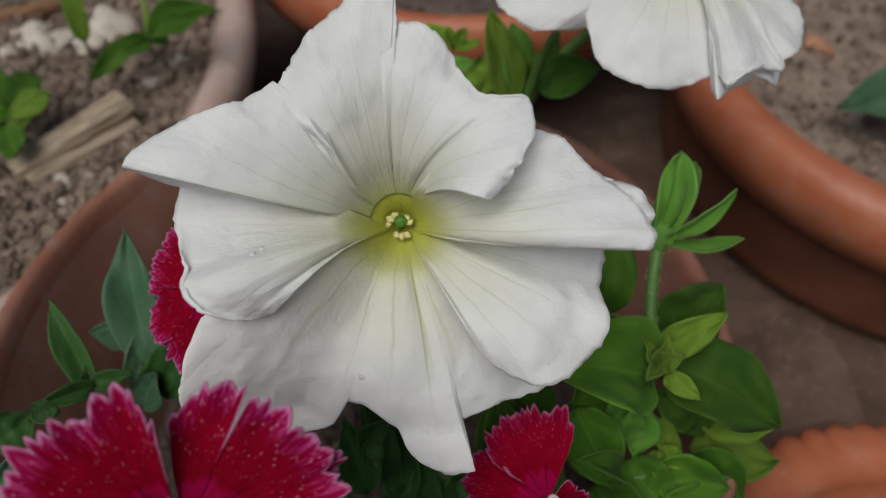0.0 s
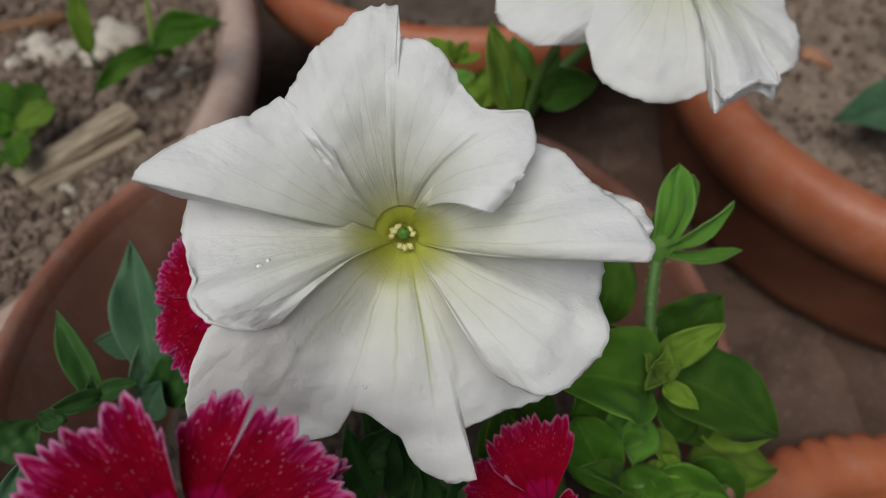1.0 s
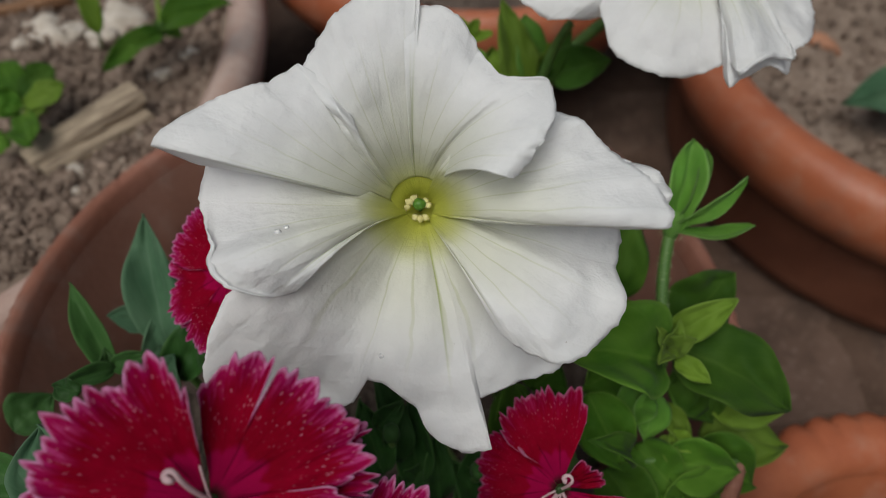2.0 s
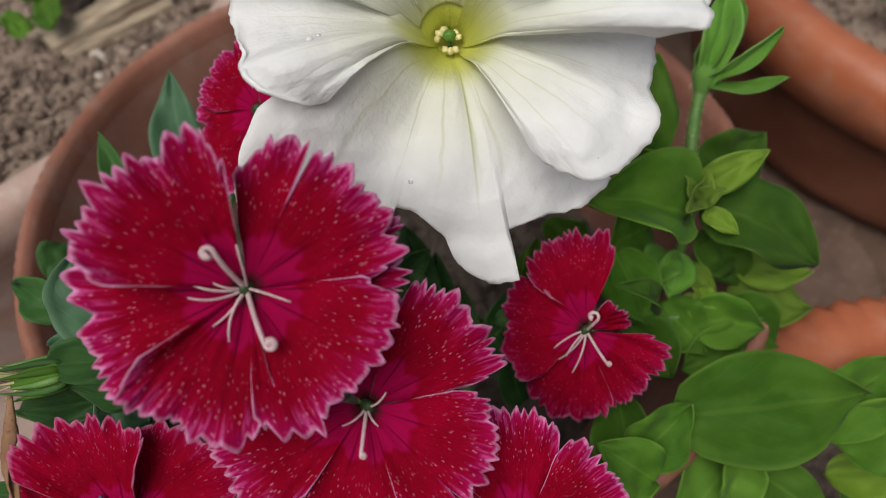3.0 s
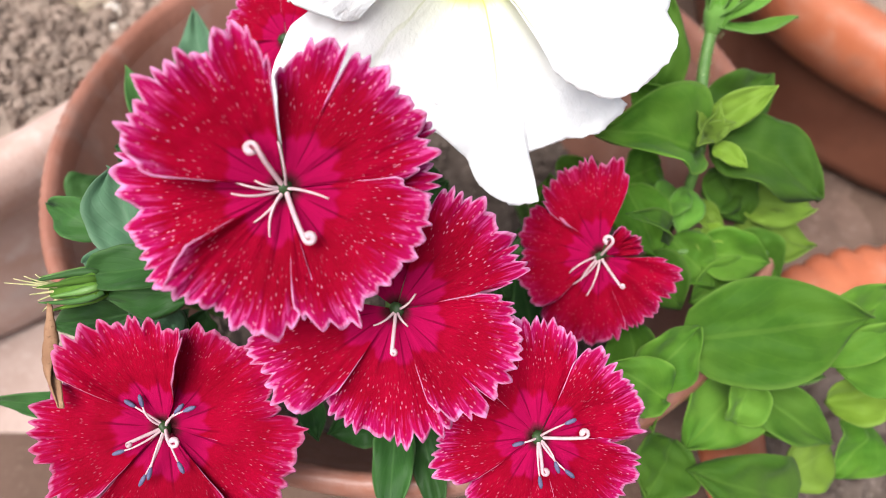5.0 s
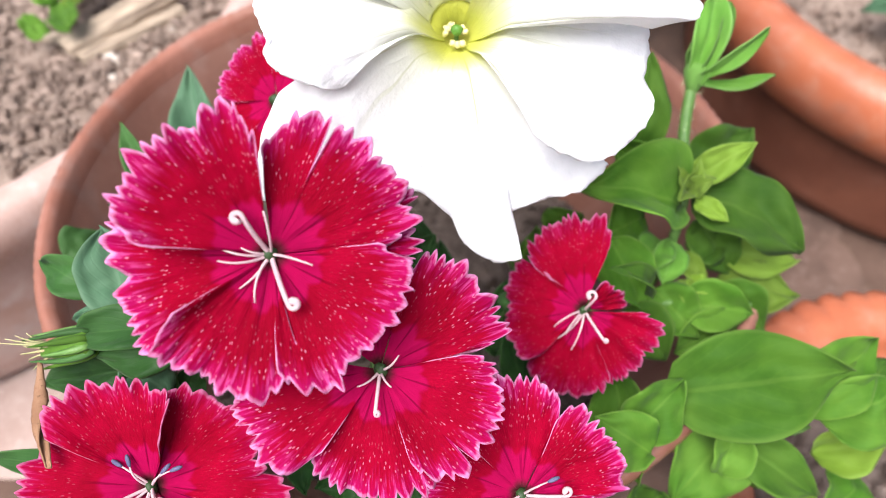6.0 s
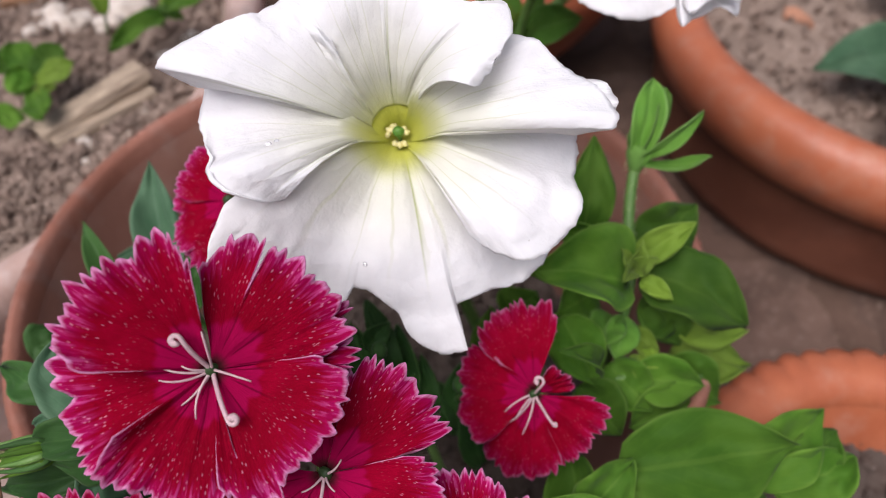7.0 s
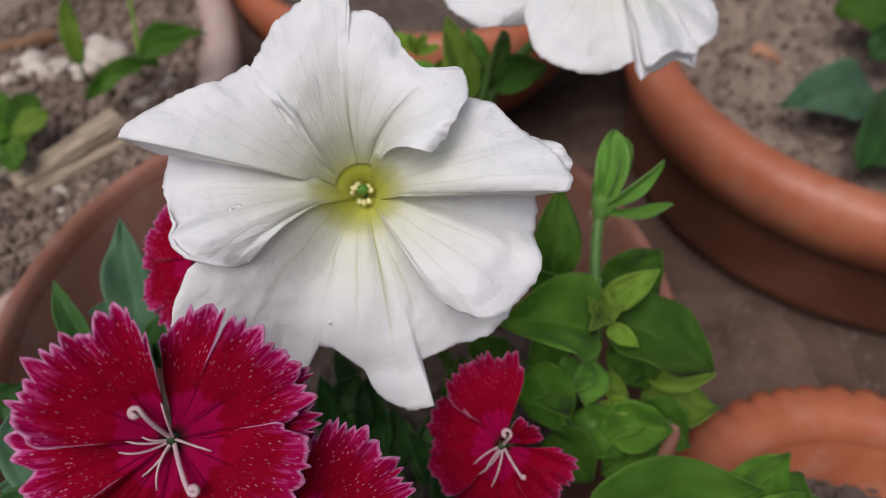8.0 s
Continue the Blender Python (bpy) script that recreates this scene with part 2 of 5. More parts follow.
DEAD = rough_mat("withered_brown", (0.16, 0.08, 0.04), (0.22, 0.12, 0.065), (0.11, 0.055, 0.025), 160, 0.8, 0.6, 0.0006)
STRAW = rough_mat("straw_sepal", (0.42, 0.36, 0.18), (0.32, 0.34, 0.14), (0.5, 0.42, 0.25), 300, 0.7, 0.4, 0.0004)
CLAY_OLD = terracotta("old_terracotta", (0.160, 0.072, 0.049), (0.205, 0.100, 0.071), (0.27, 0.18, 0.145), 0.4)
CLAY_RIM = terracotta("worn_rim_clay", (0.215, 0.086, 0.055), (0.275, 0.12, 0.082), (0.32, 0.20, 0.16), 0.6)
# Darker copy of the orange clay: shade below the bowl's rim put into colour.
CLAY_SHADED = terracotta("shaded_terracotta", (0.095, 0.033, 0.019), (0.14, 0.052, 0.030), (0.20, 0.10, 0.07), 0.25)
CLAY_PINK = terracotta("limed_terracotta", (0.40, 0.285, 0.24), (0.33, 0.205, 0.16), (0.50, 0.42, 0.38), 0.8)
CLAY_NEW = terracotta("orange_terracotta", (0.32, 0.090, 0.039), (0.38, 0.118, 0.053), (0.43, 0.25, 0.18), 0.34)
SOIL = rough_mat("dry_soil", (0.165, 0.122, 0.095), (0.23, 0.175, 0.138), (0.30, 0.24, 0.195), 60, 0.95, 0.5, 0.0007, spec=0.1)
CRUMB = rough_mat("loose_soil", (0.15, 0.108, 0.084), (0.22, 0.165, 0.13), (0.30, 0.24, 0.195), 90, 0.95, 0.6, 0.0007, spec=0.1, grains=0.3)
SOIL_DARK = rough_mat("dark_soil", (0.06, 0.045, 0.036), (0.10, 0.076, 0.062), (0.15, 0.12, 0.10), 60, 0.9, 0.5, 0.0007, spec=0.15)
BRICK = rough_mat("worn_brick", (0.062, 0.040, 0.030), (0.115, 0.074, 0.056), (0.165, 0.118, 0.094), 34, 0.9, 0.8, 0.002, spec=0.12, amount=0.25)
BRICK_PALE = rough_mat("dusty_brick", (0.25, 0.18, 0.15), (0.31, 0.235, 0.2), (0.36, 0.29, 0.25), 40, 0.9, 0.7, 0.0015, spec=0.12, amount=0.1)
EARTH = rough_mat("trodden_earth", (0.074, 0.046, 0.033), (0.098, 0.062, 0.046), (0.13, 0.09, 0.07), 50, 0.95, 0.5, 0.001, spec=0.1)


def wood_mat():
    """Bleached wood with long split fibres."""
    m, nt, b = material("bleached_wood")
    turned = nt.nodes.new("ShaderNodeMapping")
    nt.links.new(place(nt), turned.inputs["Vector"])
    turned.vector_type = "TEXTURE"
    turned.inputs["Rotation"].default_value = (0, 0, radians(39))
    turned.inputs["Scale"].default_value = (0.03, 0.0013, 0.0013)
    grain = add(nt, "TexNoise", Vector=turned.outputs[0], Scale=1.0, Detail=6.0).outputs[0]
    big = noise_at(nt, 60, 4.0)
    c = mix(nt, step(nt, grain, 0.35, 0.65), (0.21, 0.16, 0.115), (0.38, 0.305, 0.22))
    c = mix(nt, calc(nt, "MULTIPLY", step(nt, big, 0.5, 0.7), 0.5), c, (0.30, 0.235, 0.165))
    nt.links.new(c, b.inputs["Base Color"])
    b.inputs["Roughness"].default_value = 0.85
    b.inputs["Specular IOR Level"].default_value = 0.15
    bump(nt, b, grain, 0.8, 0.0012)
    return m


WOOD = wood_mat()
CHALK = rough_mat("white_chip", (0.50, 0.45, 0.39), (0.38, 0.32, 0.26), (0.60, 0.56, 0.50), 120, 0.85, 0.6, 0.001)
SHARD = rough_mat("orange_shard", (0.33, 0.16, 0.095), (0.28, 0.135, 0.08), (0.38, 0.23, 0.16), 120, 0.85, 0.6, 0.001)
HAIR = rough_mat("pale_plant_hair", (0.30, 0.38, 0.18), (0.36, 0.42, 0.22), (0.42, 0.46, 0.28), 300, 0.6, 0.2, 0.0002)
WATER = bpy.data.materials.new("water_drop")
WATER.use_nodes = True
WATER.node_tree.nodes["Principled BSDF"].inputs["Transmission Weight"].default_value = 0.6
WATER.node_tree.nodes["Principled BSDF"].inputs["Base Color"].default_value = (0.95, 0.95, 0.95, 1.0)
WATER.node_tree.nodes["Principled BSDF"].inputs["Roughness"].default_value = 0.02
WATER.node_tree.nodes["Principled BSDF"].inputs["IOR"].default_value = 1.33


# ---- building helpers ----
def finish(name, bm, mat, smooth=True):
    me = bpy.data.meshes.new(name)
    bm.to_mesh(me)
    bm.free()
    me.materials.append(mat)
    if smooth:
        me.polygons.foreach_set("use_smooth", [True] * len(me.polygons))
    return me


def part(name, bm, mat, parent, label="", smooth=True):
    ob = new(name, finish(name, bm, mat, smooth))
    ob.parent = parent
    if label:
        ob["label"] = label
    return ob


def thing(name, label, category, group="", at=(0, 0, 0), kind=""):
    """An Empty at the thing's base, which parents its parts."""
    ob = tagged(new(name), label, category, group, kind)
    ob.empty_display_size = 0.01
    ob.location = at
    return ob


def sheet(rows, cols, point, values=None, thick=0.0):
    """A grid mesh of point(i, j); values(i, j) gives a dict of attributes for each corner."""
    bm = bmesh.new()
    made, layers = [], {}
    for key in values(0, 0) if values else ():
        bm.verts.layers.float.new(key)
    for i in range(rows):
        made.append([bm.verts.new(point(i, j)) for j in range(cols)])
    if values:
        layers = {key: bm.verts.layers.float[key] for key in values(0, 0)}
        for i in range(rows):
            for j in range(cols):
                for key, v in values(i, j).items():
                    made[i][j][layers[key]] = v
    for i in range(rows - 1):
        for j in range(cols - 1):
            bm.faces.new((made[i][j], made[i][j + 1], made[i + 1][j + 1], made[i + 1][j]))
    bm.normal_update()
    return bm


def thicken(ob, t):
    s = ob.modifiers.new("thickness", "SOLIDIFY")
    s.thickness, s.offset = t, 0.0
    return ob


def tube(points, radii, sides=8, bm=None):
    """A round tube along the points, closed at both ends."""
    bm = bm or bmesh.new()
    pts = [Vector(p) for p in points]
    rings, side = [], None
    for k, p in enumerate(pts):
        d = (pts[min(k + 1, len(pts) - 1)] - pts[max(k - 1, 0)]).normalized()
        if side is None:
            side = d.orthogonal().normalized()
        side = (side - d * side.dot(d)).normalized()
        up = d.cross(side)
        rings.append([bm.verts.new(p + radii[k] * (math.cos(a) * side + math.sin(a) * up)) for a in (2 * math.pi * q / sides for q in range(sides))])
    for a, b in zip(rings, rings[1:]):
        for q in range(sides):
            bm.faces.new((a[q], a[(q + 1) % sides], b[(q + 1) % sides], b[q]))
    bm.faces.new(reversed(rings[0]))
    bm.faces.new(rings[-1])
    return bm


def curve_points(p0, p1, p2, p3, n=10):
    """Points of a cubic Bezier."""
    a, b, c, d = Vector(p0), Vector(p1), Vector(p2), Vector(p3)
    return [(1 - t) ** 3 * a + 3 * t * (1 - t) ** 2 * b + 3 * t * t * (1 - t) * c + t**3 * d for t in (k / n for k in range(n + 1))]


def blob(centre, size, seed, rough=0.3, detail=1, bm=None, turn=None):
    """A lumpy stone or crumb."""
    own = bm is None
    bm = bm or bmesh.new()
    got = bmesh.ops.create_icosphere(bm, subdivisions=detail, radius=1.0)["verts"]
    rot = turn or Euler((seed * 1.7, seed * 2.3, seed * 0.9)).to_matrix()
    for v in got:
        k = 1.0 + rough * noise.noise(v.co * 1.3 + Vector((seed * 3.1, seed * 1.3, 0)))
        v.co = Vector(centre) + rot @ Vector((v.co.x * size[0] * k, v.co.y * size[1] * k, v.co.z * size[2] * k))
    return bm


def facing(at, normal, up):
    """A pose whose z is the normal and whose y leans to up."""
    z = Vector(normal).normalized()
    x = Vector(up).cross(z).normalized()
    y = z.cross(x)
    m = Matrix((x, y, z)).transposed().to_4x4()
    m.translation = at
    return m


def smooth01(x):
    x = min(1.0, max(0.0, x))
    return x * x * (3 - 2 * x)


# ---- ground ----
def build_ground():
    bm = sheet(2, 2, lambda i, j: (400.0 * (j * 2 - 1), 400.0 * (i * 2 - 1), -0.004))
    tagged(new("ground", finish("ground", bm, EARTH, False)), "brown earth below worn brick paving", "ground", kind="structure")


build_ground()


# ---- pots ----
def lathe(profile, segments=160, warp=None):
    """A closed ring of the (radius, height) profile."""
    bm = bmesh.new()
    rings = []
    for k in range(segments):
        a = 2 * math.pi * k / segments
        ring = []
        for i, (r, z) in enumerate(profile):
            if warp:
                r, z = warp(i, r, z, a)
            ring.append(bm.verts.new((r * math.cos(a), r * math.sin(a), z)))
        rings.append(ring)
    n = len(profile)
    for k in range(segments):
        a, b = rings[k], rings[(k + 1) % segments]
        for i in range(n - 1):
            bm.faces.new((a[i], b[i], b[i + 1], a[i + 1]))
    return bm


def soil_disc(radius, seed, height, segments=150, rings=64):
    """An uneven, crumbly soil surface."""
    bm = bmesh.new()
    rows = []
    for i in range(rings + 1):
        rr = radius * i / rings
        row = []
        for k in range(segments):
            a = 2 * math.pi * k / segments
            p = Vector((rr * math.cos(a), rr * math.sin(a), seed))
            z = 0.004 * noise.noise(Vector((p.x * 30, p.y * 30, seed)))
            z += height * abs(noise.noise(Vector((p.x * 110, p.y * 110, seed + 5)))) + 0.5 * height * noise.noise(Vector((p.x * 300, p.y * 300, seed)))
            row.append(bm.verts.new((p.x, p.y, z)))
        rows.append(row)
    for i in range(rings):
        for k in range(segments):
            q = (rows[i][k], rows[i][(k + 1) % segments], rows[i + 1][(k + 1) % segments], rows[i + 1][k])
            if i:
                bm.faces.new((q[0], q[3], q[2], q[1]))
            else:
                bm.faces.new((q[0], q[3], q[2]))
    return bm


def crumbs(radius, count, seed, lo, hi, towards=0.0, spread=3.1416, inner=0.0):
    """Loose crumbs and clods strewn over a soil surface, in one mesh."""
    rnd = np.random.default_rng(seed)
    ball = blob((0, 0, 0), (1, 1, 1), 0.0, 0.0, 2)
    ball.verts.index_update()
    verts = np.array([v.co[:] for v in ball.verts])
    faces = np.array([[v.index for v in f.verts] for f in ball.faces])
    ball.free()
    all_v, all_f = [], []
    for k in range(count):
        r, a = radius * math.sqrt(rnd.uniform(inner, 1.0)), towards + rnd.uniform(-spread, spread)
        s = lo + (hi - lo) * rnd.random() ** 4.5
        spin = np.array(Euler(rnd.uniform(0, 6.28, 3)).to_matrix())
        lump = verts * (1 + 0.22 * np.sin(verts @ rnd.normal(0, 2.2, 3) + k) + 0.13 * np.sin(verts @ rnd.normal(0, 4, 3)))[:, None]
        x, y = r * math.cos(a), r * math.sin(a)
        z = 0.004 * noise.noise(Vector((x * 30, y * 30, seed - 3.0)))
        all_v.append(lump * (s * np.array((1.0, rnd.uniform(0.7, 1.0), rnd.uniform(0.55, 0.8)))) @ spin.T + (x, y, z + s * 0.15 + 0.001))
        all_f.append(faces + k * len(verts))
    me = bpy.data.meshes.new("soil_crumbs")
    me.from_pydata(np.concatenate(all_v).tolist(), [], np.concatenate(all_f).tolist())
    return me


def pot(name, label, at, rim, base, height, lip, wall, soil_z, mat, soil_mat, teeth=0, teeth_depth=0.0, roll=0.012, under=0.55, rim_mat=None, soil_label="dry crumbly soil in a clay pot", crumb_count=200, seed=1, crumb=(0.0006, 0.0036), sector=(0.0, 3.1416, 0.0)):
    """A clay pot with a thick rim; teeth: pinched scallops round its lip."""
    top = height
    profile = [(base * 0.2, 0.0), (base, 0.0), (base + 0.004, 0.004)]
    below = rim - lip * under
    for k in range(1, 8):
        f = k / 7
        profile.append((base + 0.004 + (below - base - 0.004) * f**0.8, 0.004 + (top - roll * 1.7 - 0.004) * f))
    profile += [(below + 0.001, top - roll * 1.55), (rim - lip * 0.15, top - roll * 1.35), (rim, top - roll * 0.8), (rim - lip * 0.05, top - roll * 0.3), (rim - lip * 0.3, top - roll * 0.03), (rim - lip * 0.65, top), (rim - lip, top - roll * 0.35), (rim - lip - 0.001, top - roll * 1.2)]
    inner = rim - lip - 0.003
    for k in range(1, 5):
        f = k / 4
        profile.append((inner + (base - wall - inner) * f * 0.9, top - roll * 1.2 - (top - roll * 1.2 - 0.012) * f))
    profile.append((0.004, 0.012))

    def warp(i, r, z, a):
        wob = 1.0 + 0.004 * math.sin(2 * a + seed) + 0.003 * math.sin(5 * a + 2 * seed)
        if teeth and 10 <= i <= 17:
            c = abs(math.sin(teeth * a / 2 + 0.4 * math.sin(3 * a) + 0.3 * math.sin(11 * a)))
            deep = teeth_depth * (0.75 + 0.5 * math.sin(7 * a + 1.0) * math.sin(4 * a)) * (c**0.7 - 0.6)
            share = (0.0, 0.5, 1.0, 1.0, 0.5, 0.15, 0.0, 0.0)[i - 10] if teeth < 100 else 0.5
            z += deep * share * (0.4 if teeth < 100 else 1.5)
            r += deep * share * (1.0 if teeth < 100 else 0.2)
        return r * wob, z

    ob = thing(name, label, "pot", at=at)
    turns = 320 if teeth else 160
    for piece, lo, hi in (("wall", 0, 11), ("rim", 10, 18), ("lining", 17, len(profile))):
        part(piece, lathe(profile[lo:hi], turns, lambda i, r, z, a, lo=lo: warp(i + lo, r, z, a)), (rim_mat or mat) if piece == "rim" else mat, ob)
    f = (soil_z - 0.012) / (top - roll * 1.2 - 0.012)
    reach = inner + (base - wall - inner) * 0.9 * (1 - f) + 0.003
    bed = tagged(new("soil_bed", finish("soil_bed", soil_disc(reach, seed, 0.005), soil_mat)), soil_label, "soil", kind="stuff")
    bed.location = (at[0], at[1], at[2] + soil_z)
    loose = crumbs(reach * 0.97, crumb_count, seed + 3, *crumb, *sector)
    loose.materials.append(CRUMB if soil_mat == SOIL else soil_mat)
    bits = tagged(new("soil_crumbs", loose), "loose crumbs of soil lying on the soil bed", "soil", kind="stuff")
    bits.location = (at[0], at[1], at[2] + soil_z + 0.001)
    return ob


pot("flower_pot", "old reddish clay flower pot with a pinched rim, holding the flowers", (-0.0222, 0.1016, 0.0), 0.0995, 0.062, 0.105, 0.0048, 0.008, 0.045, CLAY_OLD, SOIL_DARK, teeth=150, teeth_depth=0.0015, roll=0.006, rim_mat=CLAY_RIM, soil_label="dark soil deep in the flower pot", crumb_count=900, seed=2)
pot("planter_pot", "wide clay planter with a pale limed rim, full of dry soil", (-0.275, 0.240, 0.0), 0.197, 0.178, 0.092, 0.016, 0.012, 0.082, CLAY_PINK, SOIL, roll=0.016, crumb_count=8000, seed=5, crumb=(0.0005, 0.0028), sector=(-0.25, 0.95, 0.10))
# Wall and lining take the darkened clay, which paints the shade under the rim.
pot("clay_bowl", "orange clay bowl with a thick rounded rim, full of soil", (0.2432, 0.2735, 0.0), 0.1390, 0.1235, 0.078, 0.022, 0.010, 0.062, CLAY_SHADED, SOIL, roll=0.0215, under=0.45, rim_mat=CLAY_NEW, crumb_count=2200, seed=7)
# The dark soil colour here carries the shadow inside the scalloped rim.
pot("scalloped_pot", "small orange clay pot with a scalloped rim", (0.1272, 0.0216, 0.0), 0.0705, 0.045, 0.070, 0.016, 0.007, 0.044, CLAY_NEW, SOIL_DARK, teeth=50, teeth_depth=0.0020, roll=0.008, crumb_count=300, seed=9)
pot("far_pot", "orange clay pot with a plain thick rim", (0.0096, 0.370, 0.0), 0.1145, 0.062, 0.092, 0.014, 0.010, 0.08, CLAY_NEW, SOIL_DARK, roll=0.018, crumb_count=300, seed=11)


# ---- petunia flowers ----
def outline(stations):
    """Smooth reading of (angle, radius, height) stations along the rim, for u from 0 to 1."""
    pts = [(r * math.cos(radians(a)), r * math.sin(radians(a))) for a, r, h in stations]
    run = [0.0]
    for p, q in zip(pts, pts[1:]):
        run.append(run[-1] + math.hypot(q[0] - p[0], q[1] - p[1]))
    n = len(stations)
    peak = [0 < i < n - 1 and min(abs(stations[i + 1][0] - stations[i][0]), abs(stations[i][0] - stations[i - 1][0])) < 4 for i in range(n)]

    def read(u):
        d = u * run[-1]
        k = max(i for i in range(n - 1) if run[i] <= d + 1e-9)
        f = (d - run[k]) / max(1e-9, run[k + 1] - run[k])
        got = []
        for c in range(3):
            p1, p2 = stations[k][c], stations[k + 1][c]
            p0 = stations[max(k - 1, 0)][c]
            p3 = stations[min(k + 2, n - 1)][c]
            m1 = 0.0 if peak[k] else (p2 - p0) * 0.35
            m2 = 0.0 if peak[k + 1] else (p3 - p1) * 0.35
            got.append((2 * f**3 - 3 * f**2 + 1) * p1 + (f**3 - 2 * f**2 + f) * m1 + (3 * f**2 - 2 * f**3) * p2 + (f**3 - f**2) * m2)
        return got

    return read


def petunia_petal(stations, twist0, twist1, raise0, raise1, vein, seed, level=0.0, throat=2.4, depth=-9.0, rows=44, cols=64, pucker=(), curl=(), cone=3.2, sink=0.0, even=0.0, back=2.5, frill=(), settle=(0.0, 0.0)):
    """One lobe of the corolla. twist: degrees by which each margin swings towards the throat; raise: its lift in mm;
    vein: the place of the main vein across the lobe; pucker: (u, s, width, mm) bumps;
    curl: (u, width, start, radius in mm) lips that roll over towards the viewer; sink: mm by which the far margin dives into the throat;
    even: a radius in mm by which the height is read, for a lobe with a deeply cut rim; back: mm by which the lobe bulges and then bends back to its rim;
    frill: (from, to, mm) stretches of ruffled rim; settle: mm by which the two margins lie down on the next lobe in its inner half."""
    read = outline(stations)
    table = [read(j / (cols - 1)) for j in range(cols)]
    len_mm = abs(table[-1][0] - table[0][0]) * 0.6
    if even:
        soft = []
        for a, _, _ in table:
            w = [math.exp(-(((a - row[0]) / 9.0) ** 2)) for row in table]
            soft.append(sum(k * row[2] for k, row in zip(w, table)) / sum(w))
        table = [(a, q, h) for (a, q, _), h in zip(table, soft)]

    def row_s(i):
        return (i / (rows - 1)) ** 1.15

    far = max(row[1] for row in table)

    def reach(i, j):
        """Share of the way to the rim, and the radius there."""
        s, r = row_s(i), table[j][1]
        if not even:
            return s, throat + (r - throat) * s
        rr = min(r, throat + (far - throat) * s)
        return min(1.0, (rr - throat) / even), rr

    def point(i, j):
        u = j / (cols - 1)
        s, rr = reach(i, j)
        a, r, h = table[j]
        a += (twist0 * (1 - u) + twist1 * u) * (1 - s) ** 1.6
        funnel = depth * (1 - smooth01(s / 0.24)) + (h + back) * (1 - (1 - s) ** cone) - back * s**3
        edge = raise0 * math.exp(-((u / 0.16) ** 2)) + raise1 * math.exp(-(((1 - u) / 0.16) ** 2))
        z = funnel + level * smooth01(s * 3) + edge * smooth01(s * 2.2)
        z -= 1.1 * math.exp(-(((u - vein) / 0.035) ** 2)) * smooth01(s * 4) * (1 - s * 0.7)
        z -= sink * u**3 * (1 - smooth01(s / 0.16))
        inner = smooth01(s * 6) * (1 - smooth01((s - 0.35) / 0.5))
        z -= inner * (settle[0] * math.exp(-((u / 0.22) ** 2)) + settle[1] * math.exp(-(((1 - u) / 0.22) ** 2)))
        x, y = rr * math.cos(radians(a)), rr * math.sin(radians(a))
        n = noise.noise(Vector((x * 0.11, y * 0.11, seed * 7.3)))
        z += 0.9 * n * smooth01(s * 1.5)
        z += 0.40 * noise.noise(Vector((x * 0.35, y * 0.35, seed * 3.1))) * s
        z += 0.30 * (0.5 - abs(noise.noise(Vector((x * 0.28 + 5, y * 0.28, seed * 1.7))))) * 2 * s
        z += 0.9 * math.sin(u * 21 + seed * 5 + 2 * n) * s**6
        for pu, ps, w, mm in pucker:
            d2 = ((u - pu) / w) ** 2 + ((s - ps) / (w * 1.3)) ** 2
            z += mm * math.exp(-d2)
        for cu, cw, cs, big in curl:
            if s > cs:
                w = math.exp(-(((u - cu) / cw) ** 4))
                d = (s - cs) * (r - throat)
                x -= w * (d - big * math.sin(d / big)) * math.cos(radians(a))
                y -= w * (d - big * math.sin(d / big)) * math.sin(radians(a))
                z += w * big * (1 - math.cos(d / big))
        for lo, hi, mm in frill:
            w = smooth01((u - lo) / 0.03) * smooth01((hi - u) / 0.03)
            z += mm * math.sin(u * 120 + seed) * w * s**12
            x *= 1 + 0.009 * (math.sin(u * 157 + 2 * seed) + math.sin(u * 83)) * w * s**14
            y *= 1 + 0.009 * math.sin(u * 157 + 2 * seed) * w * s**14
        rr2 = 1 + 0.012 * noise.noise(Vector((a * 0.35, seed, 0))) * s + 0.010 * noise.noise(Vector((a * 1.3, seed, 4))) * s**4 + 0.006 * noise.noise(Vector((a * 4.0, seed, 9))) * s**8
        return (x * rr2 * 0.001, y * rr2 * 0.001, z * 0.001)

    def values(i, j):
        s, u = reach(i, j)[0], j / (cols - 1)
        from_lip = 0.15 if throat > 4 else 0.0
        return {"radial": from_lip + (1 - from_lip) * s, "lateral": u, "vein": min(1.0, abs(u - vein) * len_mm * (0.25 + s) * 2.2)}

    return sheet(rows, cols, point, values)


